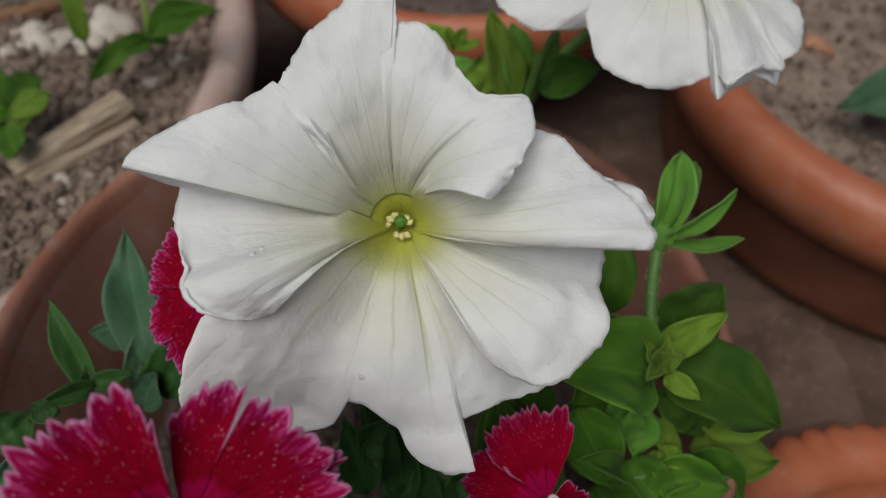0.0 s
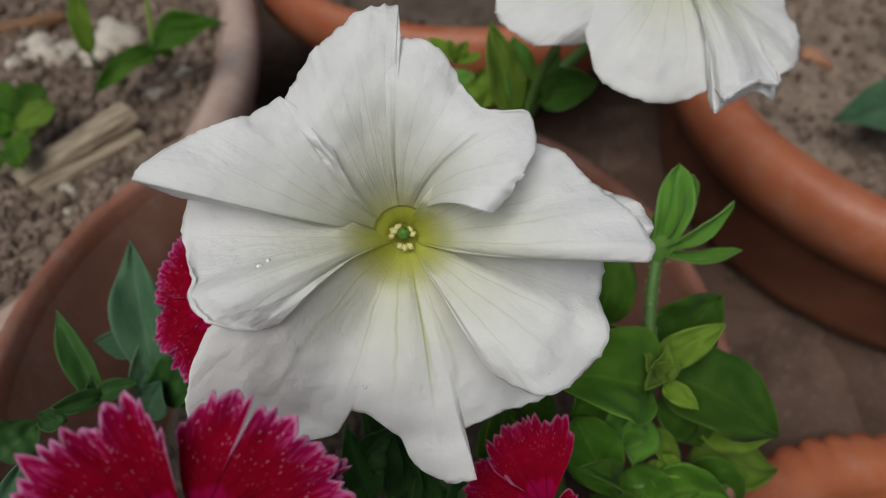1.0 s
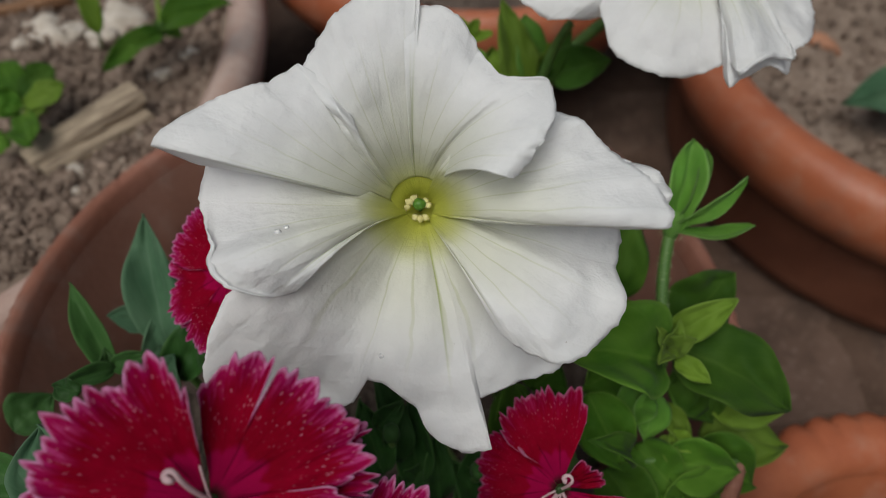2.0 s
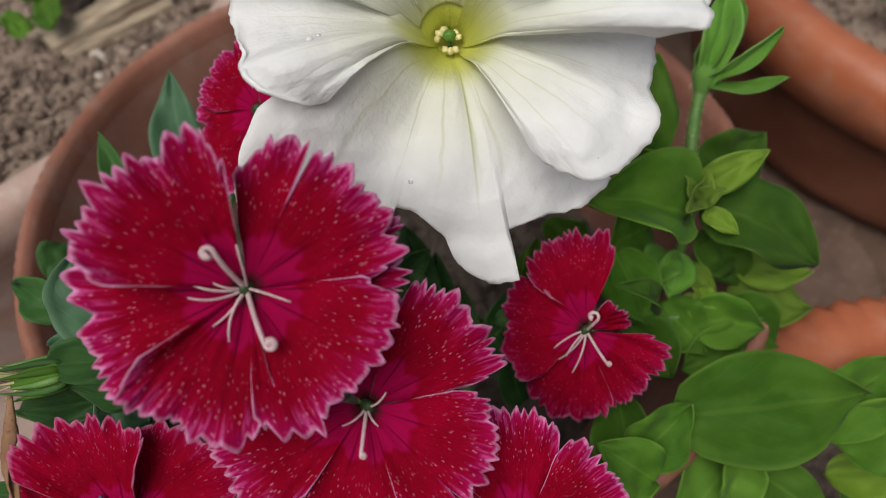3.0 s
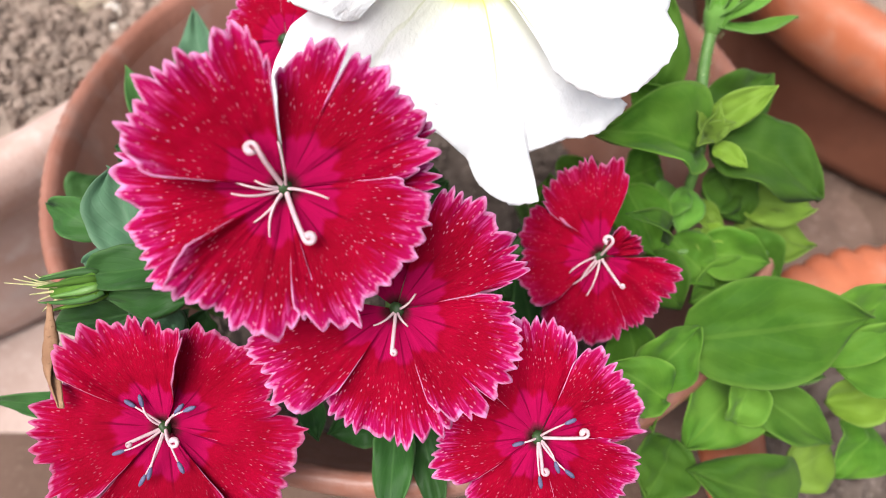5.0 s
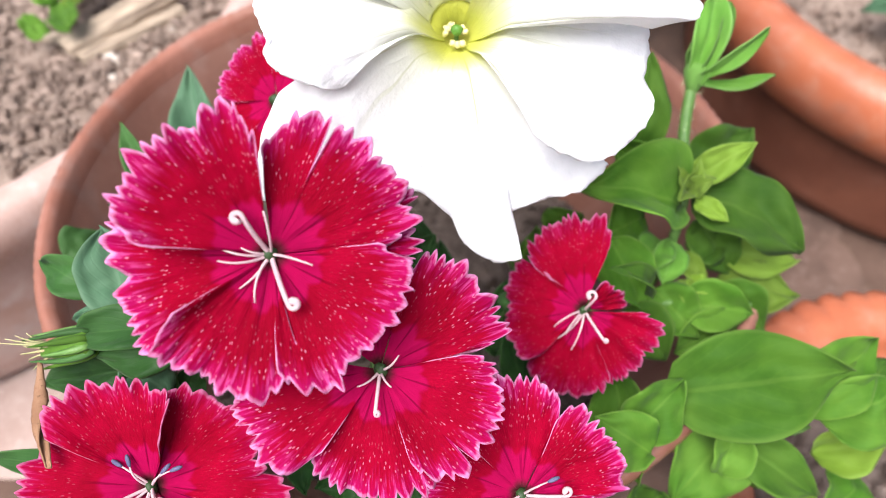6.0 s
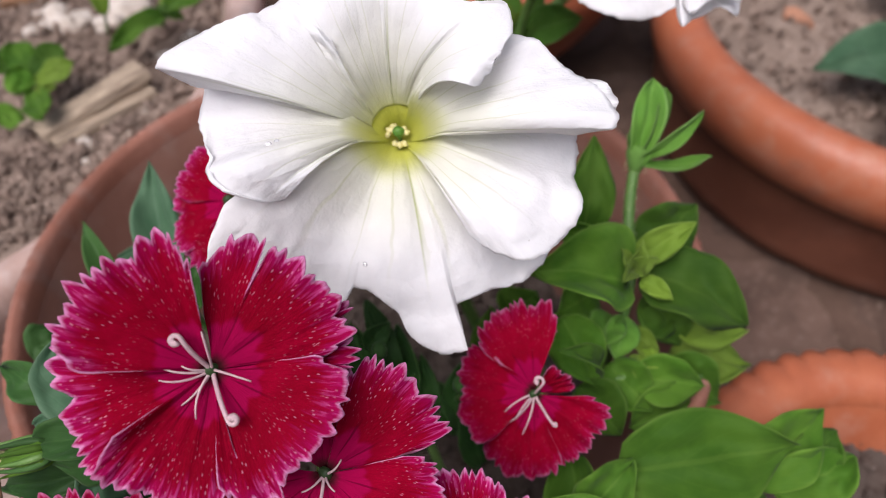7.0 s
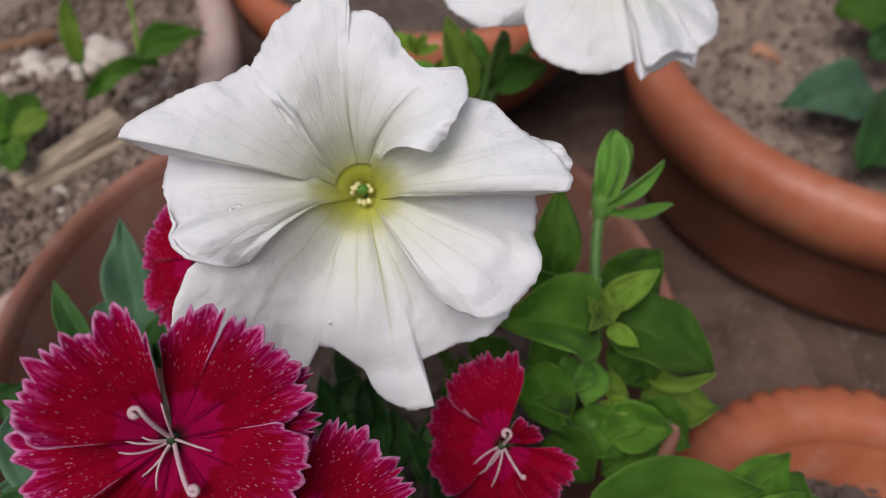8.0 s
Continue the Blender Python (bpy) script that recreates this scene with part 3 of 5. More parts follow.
def petunia(at, normal, up, petals, label, stalk):
    ob = thing("petunia_flower", label, "flower", "white petunia flowers", at)
    m = Matrix.Translation(-Vector(at)) @ facing(at, normal, up)
    for spec in petals:
        bm = petunia_petal(**spec)
        bm.transform(m)
        thicken(part("petal", bm, WHITE, ob), 0.00025)
    def bowl(i, j):
        f, g = i / 11, j / 39
        a, r = radians(15 + 175 * g), 6.0 - 3.6 * f**0.8
        top = -6.6 + 4.4 * math.sin(math.pi * g) ** 0.5
        return (0.001 * r * math.cos(a), 0.001 * r * math.sin(a), 0.001 * (top + (-9.0 - top) * f**1.3))

    lobe = sheet(12, 40, bowl, lambda i, j: {"radial": 0.06 * (1 - i / 11), "lateral": 0.02 * j, "vein": 1.0})
    lobe.transform(m)
    thicken(part("throat", lobe, WHITE, ob, "yellow-green throat bowl"), 0.0002)
    neck = []
    for i in range(13):
        f = i / 12
        neck.append((2.5 - 1.9 * smooth01(f * 12.0), -8.5 - 32.0 * f))
    bm = lathe([(r * 0.001, z * 0.001) for r, z in neck], 40)
    lay = {k: bm.verts.layers.float.new(k) for k in ("radial", "lateral", "vein")}
    for v in bm.verts:
        v[lay["radial"]], v[lay["lateral"]], v[lay["vein"]] = 0.03, 0.3, 1.0
    bm.transform(m)
    part("corolla_tube", bm, WHITE, ob, "yellow-green throat tube")
    for k, a in enumerate((135, 168, 30, 262, 290)):
        r = 2.0 + 0.35 * math.sin(k * 2.1)
        x, y = r * math.cos(radians(a)), r * math.sin(radians(a))
        bm = tube([m @ Vector((x * 0.0005, y * 0.0005, -0.030)), m @ Vector((x * 0.001, y * 0.001, -0.007))], [0.0003, 0.0003], 6)
        st = part("stamen", bm, POLLEN, ob)
        bm = bmesh.new()
        for side in (-1, 1):
            blob(m @ Vector((x * 0.001 - 0.0005 * side * y / r, y * 0.001 + 0.0005 * side * x / r, -0.0062)), (0.00065, 0.0006, 0.0008), k * 3 + side, 0.5, 2, bm)
        part("anther", bm, POLLEN, st, "cream pollen-dusted anther")
    bm = tube([m @ Vector((0, 0, -0.034)), m @ Vector((0, 0, -0.007))], [0.0004, 0.0005], 6)
    pistil = part("pistil", bm, STEM, ob)
    part("stigma", blob(m @ Vector((0, 0.0006, -0.0056)), (0.0013, 0.0012, 0.0011), 4.0, 0.2, 3), STIGMA, pistil, "round dark green stigma")
    bm = bmesh.new()
    base = m @ Vector((0, 0, -0.041))
    tube([m @ Vector((0, 0, -0.036)), base], [0.0028, 0.0022], 10, bm)
    part("calyx", bm, STEM, ob)
    rel = [Vector(p) - Vector(at) for p in stalk]
    pts = curve_points(base, base + (base - m @ Vector((0, 0, -0.03))) * 0.8, rel[0], rel[1], 12)
    part("stalk", tube(pts, [0.0016 + 0.0006 * k / 12 for k in range(13)], 8), STEM, ob)
    return ob


FACE = Vector((0, -0.6157, 0.788))
FACE_UP = Vector((0, 0.788, 0.6157))
LOWER_LOBE = dict(stations=[(-153, 35.5, 12), (-143, 44.8, 10), (-136, 49.7, 7), (-123, 46.4, 2), (-108, 38.3, -2), (-106, 33.2, -1), (-100, 33.3, 0), (-91, 37.0, 0), (-87, 42.2, 0), (-80, 46.6, 0), (-73, 47.3, 0), (-72, 37.6, -1), (-61, 37.8, -2.5), (-50, 40.7, -4), (-40, 40.4, -4)], twist0=-12, twist1=16, raise0=1.0, raise1=0, vein=0.66, seed=1, level=-1.5, cols=130, even=36.0, back=7.0)
LEFT_LOBE = dict(stations=[(152, 30.0, 8), (168, 36.0, 9), (181, 37.3, 10), (193, 36.1, 14), (198, 36.7, 17), (206, 34.5, 18), (214, 29.5, 16), (218, 24.7, 14)], twist0=20, twist1=-16, raise0=-1.0, raise1=1.2, vein=0.9, seed=2, pucker=((0.68, 0.8, 0.12, 2.0),), curl=((0.70, 0.24, 0.90, 1.1),), settle=(2.5, 3.2))
RIGHT_LOWER_LOBE = dict(stations=[(-57, 26.3, 8), (-55, 29.7, 10), (-49, 35.9, 11), (-43, 38.2, 11), (-32, 39.7, 11), (-25, 39.0, 11), (-18, 36.4, 8), (-8, 35.8, 8), (10, 31.0, 8)], twist0=4, twist1=-4, raise0=1.6, raise1=-1.5, vein=0.05, seed=3, frill=((-0.05, 0.2, 0.35),), pucker=((0.3, 0.75, 0.13, 1.5), (0.55, 0.85, 0.08, -1.2)), settle=(2.4, 0.0))
TOP_LOBE = dict(stations=[(89, 32.2, 14), (90, 37.7, 14), (103, 36.0, 14), (115, 32.6, 14), (126, 30.1, 13), (136, 26.8, 12)], twist0=3, twist1=14, raise0=0.1, raise1=-1.0, vein=0.1, seed=4, cone=2.3, throat=5.5, depth=-1.8, level=0.4, back=4.0)
RIGHT_LOBE = dict(stations=[(-8, 33.5, 17), (-7, 39.2, 22), (-3, 39.8, 23), (3, 37.6, 21), (10, 34.4, 17), (18, 31.7, 15), (27, 29.4, 15), (35, 26.3, 14), (48, 22.4, 13)], twist0=-16, twist1=14, raise0=1.4, raise1=-1.5, vein=0.12, seed=5, cone=3.0, settle=(1.6, 0.0))
RIGHT_TIP = dict(stations=[(-4, 38.5, 20), (1, 40.6, 20), (6, 39.6, 18), (10, 37.0, 15), (13, 33.0, 13)], twist0=0, twist1=0, raise0=0, raise1=0, vein=-9.0, seed=8, level=-1.5, cols=30)
LEFT_UPPER_LOBE = dict(stations=[(126, 20.6, 12.5), (128, 25.3, 13), (131, 29.9, 13.5), (143, 31.0, 15), (157, 37.6, 17.5), (169, 42.0, 20), (171, 36.1, 15)], twist0=20, twist1=2, raise0=0.4, raise1=-0.2, vein=0.9, seed=6, sink=6.5, cone=2.3, back=3.0, frill=((-0.05, 0.14, 0.7),), throat=5.5, depth=-1.8, pucker=((0.10, 0.66, 0.06, 2.4), (0.17, 0.58, 0.045, -1.6), (0.04, 0.60, 0.04, 0.9)))
RIGHT_UPPER_LOBE = dict(stations=[(10, 15.3, 22), (19, 19.9, 22), (30, 25.3, 20), (42, 28.8, 18), (48, 25.9, 17), (56, 24.7, 16), (67, 26.8, 15), (78, 30.8, 15), (89, 31.9, 15), (94, 30.0, 14)], twist0=42, twist1=4, raise0=1.6, raise1=-0.2, vein=0.93, seed=7, cone=2.3, back=4.0, throat=5.5, depth=-1.8, pucker=((0.2, 0.85, 0.1, 1.2),), frill=((-0.05, 0.24, 0.9),), curl=((0.5, 0.16, 0.93, 1.0), (0.14, 0.08, 0.90, 0.8)))
petunia(
    (-0.008, 0.0837, 0.1704), FACE, FACE_UP,
    [LOWER_LOBE, LEFT_LOBE, RIGHT_LOWER_LOBE, TOP_LOBE, RIGHT_LOBE, RIGHT_TIP, LEFT_UPPER_LOBE, RIGHT_UPPER_LOBE],
    "large white petunia flower with a green-yellow throat, wide open", [(0.0, 0.10, 0.10), (0.02, 0.10, 0.046)],
)
SIDE_LOBE = dict(stations=[(-178, 40, -2), (-161, 42.9, 5), (-150, 40.1, 8), (-143, 35.4, 8), (-136, 28.0, 6)], twist0=0, twist1=0, raise0=0, raise1=0, vein=-9.0, seed=11)
FRONT_LOBE = dict(stations=[(-150, 24.9, 7), (-134, 30.5, 9), (-122, 34.9, 10), (-104, 35.5, 11), (-88, 33.4, 11), (-78, 30.9, 12), (-68, 24.1, 10)], twist0=0, twist1=0, raise0=1, raise1=0, vein=-9.0, seed=12)
OUTER_LOBE = dict(stations=[(-62, 33.3, 7), (-46, 35.9, 5), (-35, 35.9, 2), (-20, 29.4, -1), (0, 26.0, -3)], twist0=0, twist1=0, raise0=0, raise1=0, vein=-9.0, seed=13)
FOLDED_LOBE = dict(stations=[(-84, 28.0, 12), (-83, 37.9, 14), (-77, 36.2, 13), (-67, 35.0, 12), (-59, 38.6, 10), (-52, 34.0, 8)], twist0=0, twist1=0, raise0=2, raise1=-1, vein=-9.0, seed=14)
ROLLED_LOBE = dict(stations=[(-83, 29.0, 13), (-81, 38.5, 15), (-74, 36.5, 15), (-66, 36.5, 13), (-58, 39.0, 10), (-55, 31.0, 9)], twist0=0, twist1=0, raise0=0, raise1=2, vein=-9.0, seed=17, level=0.8, curl=((0.55, 0.4, 0.90, 1.2),))
BACK_LOBE = dict(stations=[(0, 26.0, -4), (40, 34.0, -8), (75, 33.0, -8)], twist0=0, twist1=0, raise0=0, raise1=0, vein=-9.0, seed=15)
HIDDEN_LOBE = dict(stations=[(72, 31.0, -8), (120, 36.0, -8), (182, 38.0, -3)], twist0=0, twist1=0, raise0=0, raise1=0, vein=-9.0, seed=16)
petunia(
    (0.0526, 0.1558, 0.1823), FACE, FACE_UP,
    [SIDE_LOBE, FRONT_LOBE, OUTER_LOBE, FOLDED_LOBE, ROLLED_LOBE, BACK_LOBE, HIDDEN_LOBE],
    "white petunia flower with rolled drooping lobes, turned away", [(0.016, 0.182, 0.135), (0.012, 0.168, 0.046)],
)


# ---- dianthus flowers ----
def dianthus_petal(angle, half, length, lift, dip, seed, teeth=13, claw=0.9, rows=30, fold=None, slit=None, curl=0.0, square=0.0):
    """A fringed petal: angle and half-width in degrees, length, lift and dip of its rim in mm; fold: mm by which its far margin rises;
    slit: (place across, depth) of a narrow tear; curl: mm by which one margin (its sign) rolls up; square: how much further one shoulder reaches."""
    rnd = random.Random(seed)
    cols = teeth * 9 + 1
    fold = rnd.uniform(0.6, 1.8) if fold is None else fold
    tall = [rnd.uniform(0.3, 1.25) for _ in range(teeth)]
    lean = [rnd.uniform(0.3, 0.7) for _ in range(teeth)]
    sharp = [rnd.uniform(0.5, 0.95) for _ in range(teeth)]
    marks = [0.0]
    for _ in range(teeth):
        marks.append(marks[-1] + rnd.uniform(0.4, 1.6))
    marks = [v / marks[-1] for v in marks]

    def tooth(u):
        x = u * 0.5 + 0.5
        k = max(i for i in range(teeth) if marks[i] <= x + 1e-9)
        f = (x - marks[k]) / (marks[k + 1] - marks[k])
        t = f / lean[k] if f < lean[k] else (1 - f) / (1 - lean[k])
        return tall[k] * (max(0.0, t) ** sharp[k] - 0.6)

    def point(i, j):
        s = (i / (rows - 1)) ** 0.85
        u = j / (cols - 1) * 2 - 1
        a = angle + half * u * (0.92 + 0.08 * smooth01(s * 1.6)) + 1.2 * noise.noise(Vector((s * 3, seed, 2.0))) * s
        reach = length * (1 - 0.05 * abs(u) ** 2.5 - 0.19 * smooth01((abs(u) - 0.74) / 0.26) + square * u + 0.12 * noise.noise(Vector((u * 2.8, seed * 1.7, 0.4))) + 0.05 * noise.noise(Vector((u * 7.0, seed, 3))))
        r = claw + (reach - claw) * s + tooth(u) * length * 0.092 * smooth01((s - 0.70) / 0.30)
        if slit:
            r -= slit[1] * length * math.exp(-(((u - slit[0]) / 0.017) ** 2)) * smooth01((s - 0.45) / 0.55)
        z = lift * s - dip * s**3 + 0.6 * math.sin(u * 4.2 + seed) * s * s + 1.0 * noise.noise(Vector((u * 1.4, s * 1.6, seed * 2.0))) * s + 0.75 * noise.noise(Vector((u * 4.0, s * 3, seed * 5.0))) * s
        z += 0.42 * math.sin(u * 17 + seed + 2 * s) * s**5
        z += fold * u * s
        z += 0.14 * math.cos(u * 9.4) * math.exp(-(((s - 0.26) / 0.15) ** 2))
        z -= 0.5 * math.exp(-((u / 0.1) ** 2)) * s * (1 - s)
        if curl:
            w = smooth01((u * math.copysign(1, curl) - 0.55) / 0.45) * smooth01(s * 2 - 0.5)
            z += abs(curl) * w
            a -= math.copysign(half * 0.10, curl) * w * w
        return (0.001 * r * math.cos(radians(a)), 0.001 * r * math.sin(radians(a)), 0.001 * z)

    def values(i, j):
        s = (i / (rows - 1)) ** 0.85
        u = j / (cols - 1) * 2 - 1
        side = smooth01((abs(u) - 0.96) / 0.04) * smooth01((s - 0.2) / 0.4)
        rolled = smooth01((u * math.copysign(1, curl) - 0.84) / 0.12) * smooth01((s - 0.45) / 0.3) if curl else 0.0
        return {"radial": s, "lateral": u * half / 40, "edge": max(smooth01((s - 0.85) / 0.15), 1.1 * side, rolled)}

    return sheet(rows, cols, point, values)


def style_points(m, angle, length, rise, coil, n=40):
    """A filament from the heart that bends outwards and coils at its end; lengths in mm."""
    pts = []
    a = radians(angle)
    for k in range(n + 1):
        f = k / n
        d = length * f
        z = 1.0 + rise * math.sin(min(1.0, f * 1.05) * 1.7)
        off = 0.45 * length * f * f * math.sin(angle * 0.7) if not coil else 0.0
        if f > 0.72 and coil:
            c = (f - 0.72) / 0.28 * 5.2
            shrink = 1 - 0.10 * c
            d = length * 0.72 + 0.7 * coil * shrink * math.sin(c)
            off = 0.7 * coil * (1 - shrink * math.cos(c))
        pts.append(m @ Vector((0.001 * (d * math.cos(a) - off * math.sin(a)), 0.001 * (d * math.sin(a) + off * math.cos(a)), 0.001 * z)))
    return pts


def dianthus(at, normal, up, petals, styles, threads, anthers, stalk, label, seed, mat=None, thick=0.31):
    ob = thing("dianthus_flower", label, "flower", "red dianthus flowers", at)
    m = Matrix.Translation(-Vector(at)) @ facing(at, normal, up)
    for k, spec in enumerate(petals):
        bm = dianthus_petal(*spec[:5], seed * 10 + k, **(spec[5] if len(spec) > 5 else {}))
        bm.transform(Matrix.Translation((0, 0, 0.0003 * k)))
        bm.transform(m)
        thicken(part("petal", bm, mat or RED, ob), 0.0002)
    for a, length, rise, coil in styles:
        pts = style_points(m, a, length, rise, coil)
        n = len(pts)
        part("style", tube(pts, [0.001 * thick * (1 + 0.8 * smooth01((k / n - 0.74) / 0.22)) for k in range(n)], 10), STYLE, ob, "pale curling style")
    rnd = random.Random(seed + 90)
    for a, length, rise in threads:
        pts = style_points(m, a, length, rise, 0.0, 8)
        st = part("stamen", tube(pts, [0.00027 - 0.000016 * k for k in range(9)], 6), STYLE, ob)
        if anthers:
            d = (pts[-1] - pts[-2]).normalized()
            part("anther", tube([pts[-1] - d * 0.0002, pts[-1] + d * 0.0005, pts[-1] + d * 0.0014, pts[-1] + d * 0.002], [0.0002, 0.0004, 0.0004, 0.0002], 7), ANTHER, st, "slate-grey anther")
    part("heart", blob(m @ Vector((0, 0, 0.0011)), (0.0014, 0.0014, 0.0009), seed, 0.3, 2), HEART, ob, "dark green heart")
    base = m @ Vector((0, 0, -0.016))
    part("calyx", tube([m @ Vector((0, 0, 0.0)), m @ Vector((0, 0, -0.003)), m @ Vector((0, 0, -0.012)), base], [0.0014, 0.0021, 0.0024, 0.0016], 10), STEM, ob)
    rel = [Vector(p) - Vector(at) for p in stalk]
    pts = curve_points(base, base + (base - m @ Vector((0, 0, 0))) * 0.9, rel[0], rel[1], 12)
    part("stalk", tube(pts, [0.0011 + 0.0003 * k / 12 for k in range(13)], 7), STEM, ob)
    return ob


N1 = Vector((0.02, -0.68, 0.73))
UP1 = Vector((0, 0.73, 0.68))
dianthus(
    (-0.0362, 0.0313, 0.1662), N1, UP1,
    [(12, 22, 22.6, -1.5, 1.0), (194, 34, 23.6, 6.5, 1.5, {"teeth": 11}), (251, 39, 20.6, 10.0, 1.5, {"fold": -2.2}), (-37, 44.5, 22.4, 5.0, 1.0, {"fold": -3.4, "teeth": 14}), (49, 43.3, 22.8, 2.0, 0.8, {"fold": 1.8, "slit": (0.33, 0.34), "teeth": 14}), (131, 41, 22.7, 9.6, 0.8, {"fold": 0.6, "teeth": 15})],
    [(113, 9.8, 6.5, 1.1), (299, 11.2, 5.5, 1.1)],
    [(185, 7.0, 3.5), (205, 6.5, 4.5), (8, 7.0, 4.0), (235, 6.5, 4.0), (250, 6.0, 3.0), (65, 6.5, 5.0), (170, 4.0, 3.0)],
    False, [(-0.038, 0.06, 0.12), (-0.045, 0.085, 0.046)], "wide-open crimson dianthus flower with a pale fringed rim", 1, None, 0.40,
)
dianthus(
    (0.0211, 0.0483, 0.1238), Vector((-0.30, -0.62, 0.72)), Vector((0.0, 0.75, 0.66)),
    [(32, 30, 8.5, 1.0, 0.0), (106, 35, 20.2, 1.5, 1.0, {"square": -0.03, "teeth": 14}), (258, 36, 19.5, 1.5, 2.5, {"teeth": 9}), (181, 49, 17.8, 1.5, 2.0, {"curl": -2.0, "teeth": 14}), (-40, 44, 16.4, 2.0, 1.5, {"teeth": 14})],
    [(50, 6.0, 5.0, 1.5), (312, 10.5, 4.5, 0.4)],
    [(190, 6.5, 3.0), (275, 8.0, 3.5), (250, 7.5, 2.0), (225, 6.0, 3.0)],
    False, [(0.02, 0.075, 0.085), (0.01, 0.09, 0.046)], "crimson dianthus flower turned half sideways", 2, RED_PLAIN,
)
dianthus(
    (-0.0198, 0.0214, 0.1470), Vector((0.05, -0.60, 0.80)), Vector((0, 0.80, 0.60)),
    [(110, 36, 22.0, 1.0, 2.0), (202, 33, 24.0, 5.0, 1.5, {"fold": 1.0}), (267, 37, 21.8, 2.5, 2.0), (42, 34, 23.0, 1.5, 1.0, {"curl": -1.4}), (-28, 41, 21.0, 4.0, 1.5, {"fold": -2.0, "slit": (-0.35, 0.20), "teeth": 15})],
    [(266, 8.5, 5.5, 0.4)],
    [(300, 3.0, 3.0), (230, 4.0, 3.0), (20, 4.0, 3.0)],
    False, [(-0.022, 0.055, 0.10), (-0.03, 0.085, 0.046)], "crimson dianthus flower half hidden below another", 3,
)
dianthus(
    (0.0055, 0.0077, 0.1256), Vector((0.05, -0.55, 0.83)), Vector((0, 0.83, 0.55)),
    [(252, 38, 18.5, 1.0, 2.0), (174, 40, 18.8, 1.0, 2.0), (100, 37, 20.4, 1.8, 1.0), (-36, 38, 18.4, 2.0, 2.0), (32, 35, 19.8, 2.0, 1.5)],
    [(8, 10.5, 4.0, 1.1), (272, 7.0, 4.0, 0.7)],
    [(60, 5.0, 3.0), (300, 6.5, 3.0), (330, 4.0, 3.0), (255, 6.0, 3.0), (180, 3.0, 2.0)],
    True, [(0.0, 0.05, 0.09), (-0.01, 0.08, 0.046)], "crimson dianthus flower with slate anthers and curled styles", 4,
)
dianthus(
    (-0.0598, 0.0062, 0.1303), Vector((0.0, -0.5, 0.86)), Vector((0, 0.86, 0.5)),
    [(-28, 40, 23.0, 1.0, 2.0), (-92, 45, 22.0, 2.0, 1.5, {"curl": -1.5}), (36, 50, 20.0, 2.5, 1.5), (191, 38, 22.6, 1.5, 1.0, {"square": -0.03}), (107, 44, 19.6, 6.4, 0.5, {"fold": 0.5, "square": 0.16, "curl": -3.0})],
    [(205, 7.5, 3.5, 0.3), (320, 5.0, 4.5, 1.1)],
    [(120, 5.5, 3.0), (150, 4.5, 3.0), (60, 5.0, 3.0), (45, 4.0, 3.0), (230, 6.5, 3.0), (265, 6.5, 3.0), (275, 7.5, 3.0), (310, 6.5, 3.0)],
    True, [(-0.06, 0.04, 0.09), (-0.055, 0.08, 0.046)], "crimson dianthus flower with slate anthers above a twisted bud", 5, RED_PLAIN,
)
dianthus(
    (-0.0466, 0.0838, 0.1498), Vector((-0.35, -0.55, 0.75)), Vector((0, 0.8, 0.6)),
    [(60, 40, 15.0, 1.0, 2.0), (140, 40, 16.5, 1.0, 2.0), (195, 38, 17.5, 1.0, 2.0), (250, 38, 17.5, 2.0, 1.5), (-40, 40, 15.0, 1.0, 2.0)],
    [], [], False, [(-0.043, 0.095, 0.10), (-0.04, 0.10, 0.046)], "crimson dianthus flower behind the petunia", 6,
)


# ---- water drops ----
def droplet(at, size):
    """A rounded bead of water on a petal; size in mm."""
    bm = blob((0, 0, 0), (size * 0.001, size * 0.001, size * 0.0007), at[0] * 900, 0.1, 3, None, facing((0, 0, 0), FACE, FACE_UP).to_3x3())
    ob = new("water_droplet", finish("water_droplet", bm, WATER))
    ob.location = at
    tagged(ob, "clear bead of rain water on a white petal", "water droplet", "water droplets on the petunia")


droplet((-0.02993, 0.0689, 0.18023), 0.65)
droplet((-0.02885, 0.07036, 0.17965), 0.55)
droplet((-0.01734, 0.0629, 0.15609), 0.6)
droplet((-0.0144, 0.06056, 0.15562), 0.5)
for k, spot in enumerate(((-0.0397, 0.0642, 0.1787), (-0.0376, 0.0628, 0.1784), (-0.0355, 0.0629, 0.1798), (-0.0336, 0.0623, 0.1792), (-0.0383, 0.0616, 0.1772), (-0.0326, 0.0619, 0.1775), (-0.0311, 0.0630, 0.1790))):
    droplet(spot, 0.3 + 0.08 * (k % 3))


